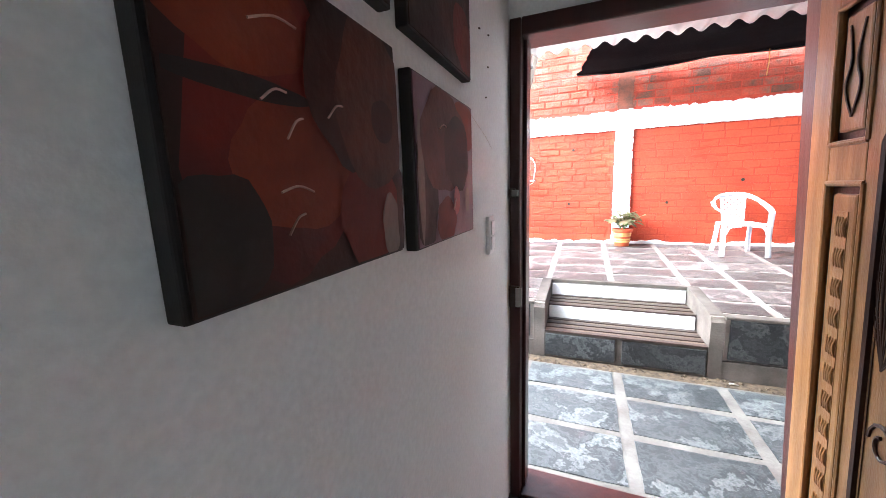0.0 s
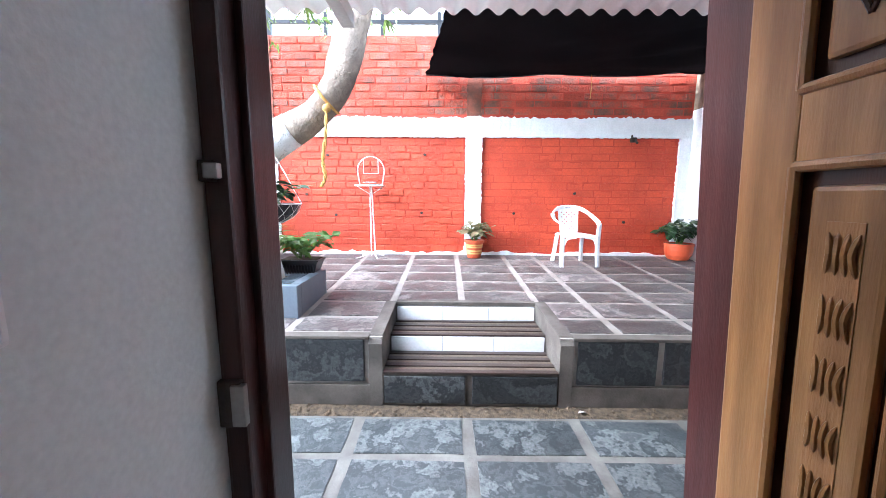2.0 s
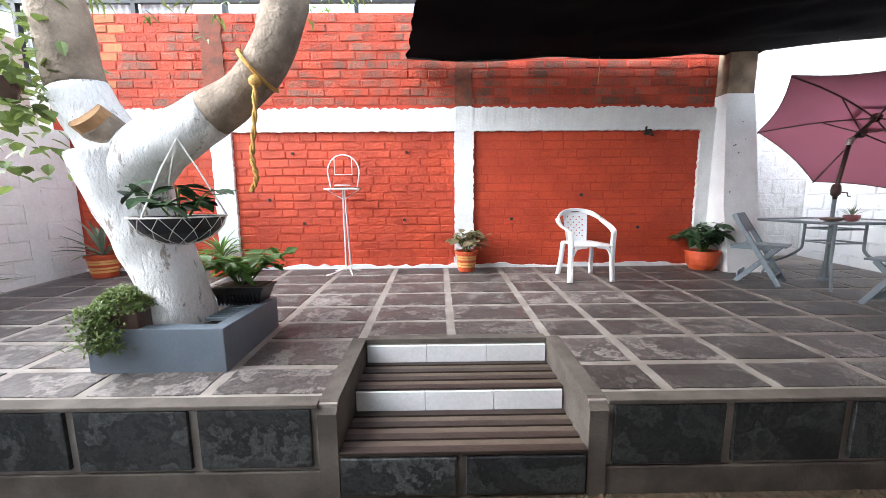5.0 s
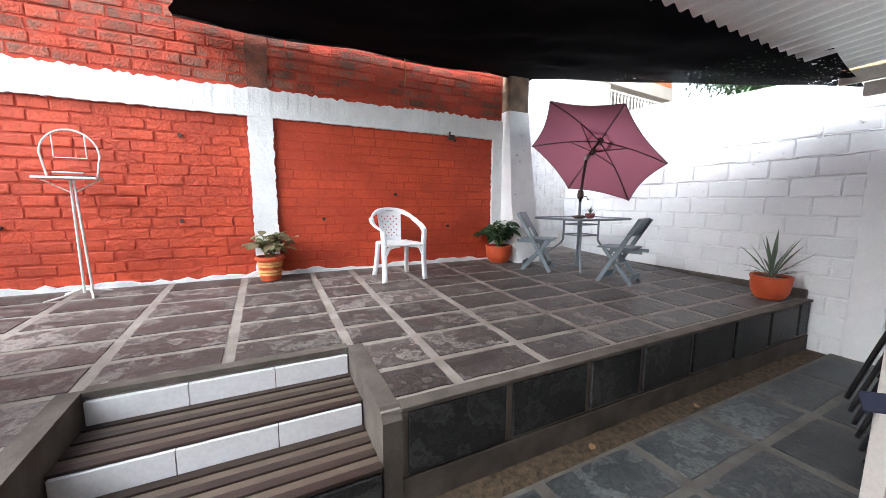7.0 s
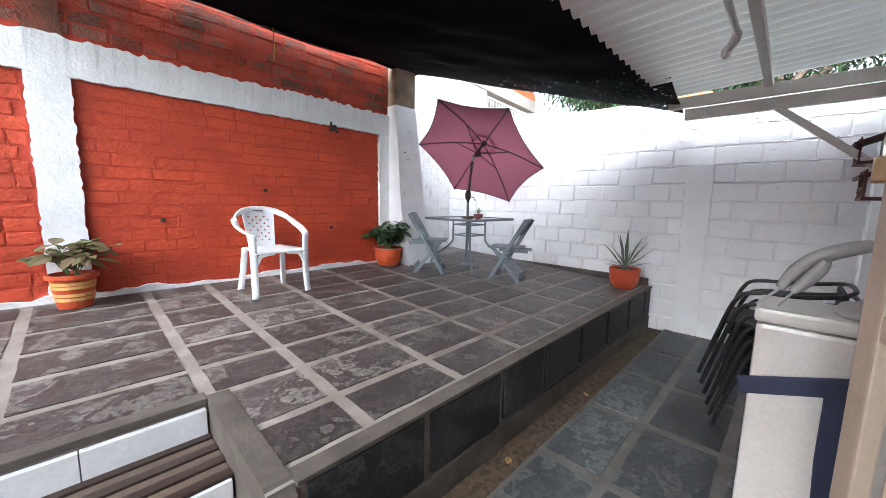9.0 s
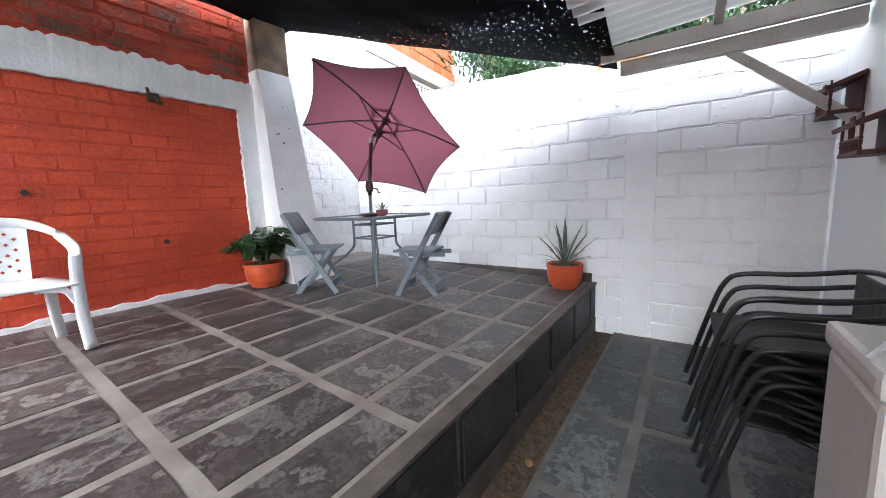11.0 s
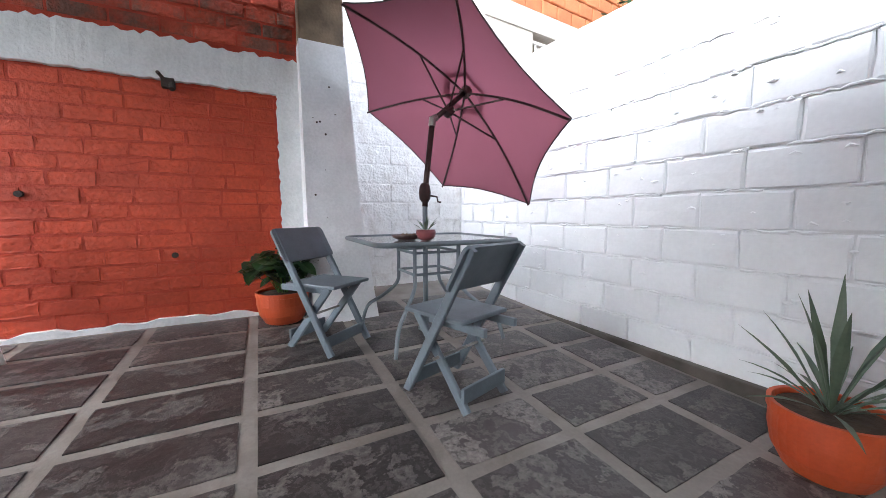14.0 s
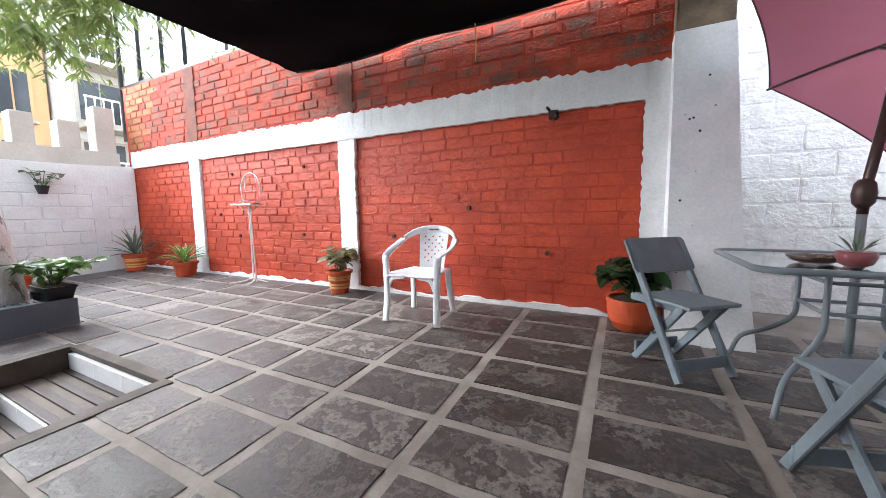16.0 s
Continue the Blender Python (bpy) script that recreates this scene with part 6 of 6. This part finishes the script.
def window(parent, y0, y1, z0, z1, x, frame_material):
    w = part("window", cube(x - 0.1, x + 0.06, y0 - 0.08, y1 + 0.08, z0 - 0.08, z1 + 0.08), frame_material, parent)
    part("pane", cube(x + 0.055, x + 0.075, y0, (y0 + y1) / 2 - 0.02, z0, z1), FAR_DARK, w)
    part("pane", cube(x + 0.055, x + 0.075, (y0 + y1) / 2 + 0.02, y1, z0, z1), FAR_DARK, w)
    part("sill", cube(x - 0.02, x + 0.12, y0 - 0.12, y1 + 0.12, z0 - 0.14, z0 - 0.08), FAR_CONCRETE, w)


ob = thing("apartment_house", (0, 0, 0), "ochre rendered house with small windows behind the yard", "building")
part("wall", cube(-15, -10.4, 3.9, 6.38, 0, 6.5), FAR_YELLOW, ob)
part("roof", cube(-15.2, -10.2, 3.7, 6.40, 6.5, 6.65), FAR_CONCRETE, ob)
for y in (4.7, 5.75):
    for z in (0.6, 2.4, 4.15):
        window(ob, y - 0.28, y + 0.28, z, z + 1.1, -10.4, FAR_YELLOW)
wb = thing("apartment_house", (0, 0, 0), "white plastered house with balconies and a laundry rail", "building")
part("wall", cube(-14, -10.0, 6.45, 11.5, 0, 7.2), WEST_WHITE, wb)
part("roof", cube(-14.2, -9.8, 6.43, 11.7, 7.2, 7.4), FAR_CONCRETE, wb)
for z in (2.3, 3.95, 5.6):
    bal = part("balcony", cube(-10.0, -9.2, 6.7, 8.8, z, z + 0.14), FAR_CONCRETE, wb)
    for k in range(12):
        part("bar", cube(-9.25, -9.22, 6.72 + k * 0.18, 6.75 + k * 0.18, z + 0.14, z + 0.75), WIRE_WHITE, bal)
    part("handrail", cube(-9.26, -9.21, 6.7, 8.8, z + 0.75, z + 0.8), WIRE_WHITE, bal)
    window(wb, 6.85, 7.75, z + 0.3, z + 1.35, -10.0, FAR_CONCRETE)

# turned 5 degrees, its street face towards the yard
bb = thing("brick_house", (0, 0, 0), "unfinished orange brick house over a railed balcony", "building", rz=5)
BY, BX, BZ0, BZ1 = 5.75, 9.43, 3.886, 4.155
part("slab", cube(6.3, BX, BY - 0.02, 12, BZ0, BZ1, 0.01), FAR_CONCRETE, bb, "stained pale concrete slab")
part("pier", cube(6.3, 7.12, BY, 7.0, 0, BZ0 - 0.002), FAR_CONCRETE, bb)
# the balcony's shade is put into this back wall's near-black colour
part("lower_wall", cube(7.12, BX, 7.0, 12, 0, BZ0 - 0.002), FAR_DARK, bb, "balcony back wall coloured dark for the recess shade")
part("parapet", cube(7.12, BX, BY + 0.05, BY + 0.2, 0, 3.05), FAR_CONCRETE, bb)
part("upper_core", cube(6.33, BX - 0.02, BY + 0.03, 12, BZ1 + 0.002, 7.0), FAR_CONCRETE, bb)
rl = part("railing", cube(7.12, BX, BY + 0.02, BY + 0.05, BZ0 - 0.12, BZ0 - 0.085), WIRE_WHITE, bb, "white iron railing")
for k in range(19):
    x = 7.2 + k * 0.12
    part("baluster", cube(x, x + 0.018, BY + 0.025, BY + 0.045, 3.05, BZ0 - 0.12), WIRE_WHITE, rl)
    part("scroll", tube(bmesh.new(), [(x + 0.06 + 0.045 * math.cos(q * 0.7), BY + 0.035, BZ0 - 0.24 + 0.08 * math.sin(q * 0.7)) for q in range(8)], 0.008, 5), WIRE_WHITE, rl)
me = [piece_mesh("hollow_brick", 0.29, 0.185, 0.02, FAR_BRICK, 300 + k) for k in range(3)]
for r in range(12):
    for k in range(10):
        x = BX - 0.16 - 0.15 * (r % 2) - k * 0.305
        o = new("hollow_brick", me[(r + k) % 3])
        o.parent = bb
        o.matrix_basis = pose(x, BY + 0.02, BZ1 + 0.10 + r * 0.2)


def far_tree(at, seed, spread, material, label):
    t = thing("tree", at, label, "tree")
    rng = random.Random(seed)
    part("trunk", tube(bmesh.new(), smooth_path([(0, 0, -at[2]), (0.1, 0.05, 0.5), (0.0, 0.1, 1.6)], 5), [0.16 - 0.008 * k for k in range(11)], 10, rough=0.2), BARK, t)
    limbs, lv = bmesh.new(), bmesh.new()
    for k in range(12):
        az, up = k * 2.4, rng.uniform(0.2, 1.2)
        tip = Vector((math.cos(az) * spread * rng.uniform(0.5, 1.0), math.sin(az) * spread * rng.uniform(0.5, 1.0), 0.8 + up * 1.6))
        p = smooth_path([(0, 0.05, 0.8), tip * 0.5 + Vector((0, 0, 0.5)), tip], 5)
        tube(limbs, p, [0.06 - 0.005 * q for q in range(11)], 6)
        for q in range(560):
            c = p[rng.randrange(4, 11)] + Vector((rng.gauss(0, 0.28), rng.gauss(0, 0.28), rng.gauss(0, 0.22)))
            oval(lv, c, (rng.uniform(-1, 1), rng.uniform(-1, 1), rng.uniform(-1, 0.3)), rng.uniform(0.10, 0.2), rng.uniform(0.035, 0.06), rng)
    part("limbs", limbs, BARK, t)
    part("crown", lv, material, t)


far_tree((9.6, 4.6, 2.6), 91, 2.0, LEAF_DARK, "dense green tree behind the block wall")
far_tree((9.2, 1.9, 2.6), 92, 1.9, LEAF_DARK, "dark green tree behind the block wall")
far_tree((11.5, 3.4, 3.4), 93, 2.2, LEAF_DARK, "tall dark green tree behind the block wall")
far_tree((-7.6, 9.6, 3.0), 94, 1.3, LEAF_LIME, "feathery light green tree by the far houses")
bm = bmesh.new()
rngs = random.Random(95)
for k in range(40):
    a = k / 40 * 6.2832 + 0.05
    w, h, d = rngs.uniform(5, 9), rngs.uniform(4, 8), rngs.uniform(42, 48)
    box(bm, -w / 2, w / 2, -2, 2, -0.2, h, 0, pose(math.cos(a) * d, math.sin(a) * d, 0, 0, 0, math.degrees(a) + 90))
structure("backdrop", bm, FAR_CONCRETE, "pale distant houses all around", "backdrop")

# knobs of paint and mortar on the block wall
knobs = bmesh.new()
rk = random.Random(77)
for k in range(260):
    y, z = rk.uniform(1.1, 6.2), rk.uniform(0.7, 2.75)
    if 2.18 < y < 2.48:
        continue
    r = rk.uniform(0.004, 0.013)
    tube(knobs, [(EAST - 0.004, y - r * rk.uniform(1, 3), z), (EAST - 0.006, y, z + rk.uniform(-0.01, 0.01)), (EAST - 0.004, y + r * rk.uniform(1, 3), z)], [r * 0.4, r, r * 0.3], 6)
tagged(part("paint_knob", knobs, WHITE_BLOCK, east), "lumps of white paint on the blocks", kind="stuff")
# chipped pits in the plaster of the buttress
rp = random.Random(64)
pits = thing("plaster_chips", (0, 0, 0), "small dark chips in the white plaster of the buttress", "chip")
for k in range(34):
    z = rp.uniform(0.75, 2.6)
    f = (z - 0.5) / 1.0 if z < 1.5 else (z - 1.5) / 1.38
    y = 5.30 + 0.19 * f if z < 1.5 else 5.49 + 0.13 * f
    x = rp.uniform(3.66, 3.9)
    r = rp.uniform(0.004, 0.011)
    part("chip", lathe(bmesh.new(), [(r, -0.004), (r * 0.8, 0.002)], 6, (0, 0, 0)), DARK_IRON, pits).matrix_basis = pose(x, y + 0.004, z, 90 + rp.uniform(-8, 8), 0, 0)
for x, y, m_, label in ((3.21, 2.58, CUT_WOOD, "curled pale brown dry leaf on the gravel"), (-1.52, 2.63, WHITE_ROUGH, "white chip of plaster on the gravel"), (0.915, 2.618, WHITE_ROUGH, "small white chip on the gravel"), (2.1, 2.60, CUT_WOOD, "dry brown leaf on the gravel")):
    lit = thing("litter", (x, y, -0.022), label, "litter", "litter in the gravel channel")
    bm = bmesh.new()
    oval(bm, (-0.03, 0, 0.006), (1, 0.3, 0.15), 0.07, 0.045, rp, 0.3)
    ob = part("scrap", bm, m_, lit)
    th = ob.modifiers.new("thick", "SOLIDIFY")
    th.thickness = 0.003

# ---- pieces of the walls ----
rng = random.Random(6)
white_block = {}
def block(parent, material, w, h, m, t):
    key = (material.name, round(w, 2), rng.randrange(4))
    if key not in white_block:
        white_block[key] = piece_mesh("block", w - 0.010, h - 0.012, t, material, len(white_block) + 500, 0.006, 0.009)
    o = new("block", white_block[key])
    o.parent = parent
    o.matrix_basis = m


CH, BW = 0.207, 0.405
for r in range(14):
    z = 1.198 - 5 * CH + (r - 0) * CH + CH / 2 - CH
    y = 1.0 - (BW / 2 if r % 2 else 0)
    while y < 6.34:
        a, b = max(y, 1.01), min(y + BW, 6.34)
        y += BW
        spans_ = [(a, b)]
        if z < 2.05 and b > 2.20 and a < 2.46:
            spans_ = [(a, min(b, 2.202)), (max(a, 2.458), b)]
        for a, b in spans_:
            top = 2.78 if b < 2.6 else 2.79 + (b - 2.6) * 0.055
            if b - a < 0.05 or z + CH / 2 > top + 0.02 or z - CH / 2 < ptop((a + b) / 2) - 0.1 and a > 2.72 or z < 0:
                continue
            block(east, WHITE_BLOCK, b - a, CH, pose(EAST + 0.012, (a + b) / 2, z, rng.uniform(-0.5, 0.5), 0, -90 + rng.uniform(-0.5, 0.5)), 0.017)
# mortar squeezed out of the bed joints
bm = bmesh.new()
rm = random.Random(44)
for r in range(13):
    z = 1.198 - 6 * CH + r * CH
    y = 1.05
    while y < 6.3:
        ln = rm.uniform(0.05, 0.45)
        if z > (ptop(y) + 0.05 if y > 2.7 else 0.05) and z < 2.74 and not (z < 2.05 and y + ln > 2.18 and y < 2.48):
            k = max(3, int(ln / 0.03))
            tube(bm, [(EAST - 0.002 + rm.uniform(-0.004, 0.003), y + ln * q / k, z + rm.uniform(-0.006, 0.006)) for q in range(k + 1)], [rm.uniform(0.003, 0.010) for q in range(k + 1)], 6)
        y += ln + rm.uniform(0.02, 0.3)
tagged(part("mortar_bead", bm, WHITE_BLOCK, east), "rough white mortar squeezed from the joints", kind="stuff")
for r in range(15):
    x = 3.98 - (BW / 2 if r % 2 else 0)
    while x < EAST - 0.05:
        a, b = max(x, 4.0), min(x + BW, EAST - 0.01)
        x += BW
        z = 0.70 + r * CH
        if b - a > 0.08 and z < 3.4:
            block(recess, WHITE_ROUGH, b - a, CH, pose((a + b) / 2, 6.36, z, rng.uniform(-1, 1), 0, rng.uniform(-1, 1)), 0.008)
for r in range(10):
    y = 1.1 - (BW / 2 if r % 2 else 0)
    while y < 5.7:
        a, b = max(y, 1.1), min(y + BW, 5.75)
        y += BW
        z = 0.62 + r * CH
        if b - a > 0.1 and z < 2.1:
            block(west, WEST_WHITE, b - a, CH, pose(WEST - 0.004, (a + b) / 2, z, rng.uniform(-0.5, 0.5), 0, 90 + rng.uniform(-0.5, 0.5)), 0.012)

bricks = {}
BR_W, BR_H = 0.275, 0.108
parts_made = 0
spans = [(-4.80, -3.01, 0.70, BT0 - 0.01, RED), (-2.72, 0.165, 0.70, BT0 - 0.01, RED), (0.44, 3.42, 0.70, BT0 - 0.01, RED), (-4.95, 3.60, BT1 + 0.04, TOP - 0.01, RED_OLD)]
verts, faces = [], []


def cx_edge(a, b):
    """Bricks at the wall's far end that were never painted, fading in unevenly."""
    return (a + b) / 2 + rng.uniform(-0.25, 0.25) < -4.15


for a0, b0, z0, z1, material in spans:
    rows = int((z1 - z0) / BR_H)
    for r in range(rows):
        z = z0 + (r + 0.5) * (z1 - z0) / rows
        x = a0 - (BR_W / 2 if r % 2 else 0) + rng.uniform(-0.03, 0.03)
        while x < b0 - 0.03:
            w = BR_W * rng.uniform(0.74, 1.18)
            a, b = max(x, a0), min(x + w, b0)
            x += w
            if b - a < 0.06:
                continue
            smooth_panel = material is RED and a0 > 0 and rng.random() < 0.3
            t = rng.uniform(-0.003, 0.0015) if material is RED and a0 > 0 else (rng.uniform(-0.002, 0.010) if material is RED_OLD else rng.uniform(0.0, 0.007))
            if material is RED and a > -1.5 and parts_made < 300 and not smooth_panel:
                key = (round((b - a) / 0.03), round(t / 0.003), rng.randrange(2))
                if key not in bricks:
                    bricks[key] = piece_mesh("brick", key[0] * 0.03 - 0.014, BR_H - 0.014, key[1] * 0.003, RED, len(bricks) + 700, 0.005, 0.010)
                o = new("brick", bricks[key])
                o.parent = north
                o.matrix_basis = pose((a + b) / 2, NORTH + 0.008, z, rng.uniform(-1.5, 1.5), rng.uniform(-0.8, 0.8), 0)
                parts_made += 1
            else:
                kind = 0 if material is RED else (2 if cx_edge(a, b) else 1)
                n0, hw, hh = len(verts), (b - a) / 2 - 0.008, BR_H / 2 - 0.009
                cx = (a + b) / 2
                for (dw, y) in ((0, NORTH + 0.02), (0, NORTH + 0.008 - t * 0.5), (0.010, NORTH + 0.008 - t)):
                    for sx, sz in ((-1, -1), (1, -1), (1, 1), (-1, 1)):
                        verts.append((cx + sx * (hw - dw) + rng.uniform(-0.004, 0.004), y + rng.uniform(-0.002, 0.002), z + sz * (hh - dw) + rng.uniform(-0.005, 0.005)))
                for q in (0, 4):
                    for k in range(4):
                        j = (k + 1) % 4
                        faces.append((n0 + q + k, n0 + q + j, n0 + q + 4 + j, n0 + q + 4 + k, kind))
                faces.append((n0 + 8, n0 + 9, n0 + 10, n0 + 11, kind))
for kind, material, label in ((0, RED, "orange-red painted bricks of the wall panels"), (1, RED_OLD, "weathered red bricks of the upper wall"), (2, RAW_BRICK, "bare orange bricks at the wall's end")):
    me = bpy.data.meshes.new("bricks")
    me.from_pydata(verts, [], [f[:4] for f in faces if f[4] == kind])
    me.materials.append(material)
    o = new("brickwork", me)
    o.parent = north
    tagged(o, label, kind="stuff")
rng = random.Random(7)
pebbles = bmesh.new()
for k in range(420):
    x, y = rng.uniform(-3.5, 5.4), rng.uniform(2.54, 2.70)
    r = rng.uniform(0.006, 0.022)
    lathe(pebbles, [(r * 0.5, -r * 0.4), (r, 0), (r * 0.5, r * 0.5)], 6, (x, y, -0.028))
structure("gravel_stones", pebbles, GRAVEL, "loose sandy pebbles in the channel", "gravel", kind="stuff")
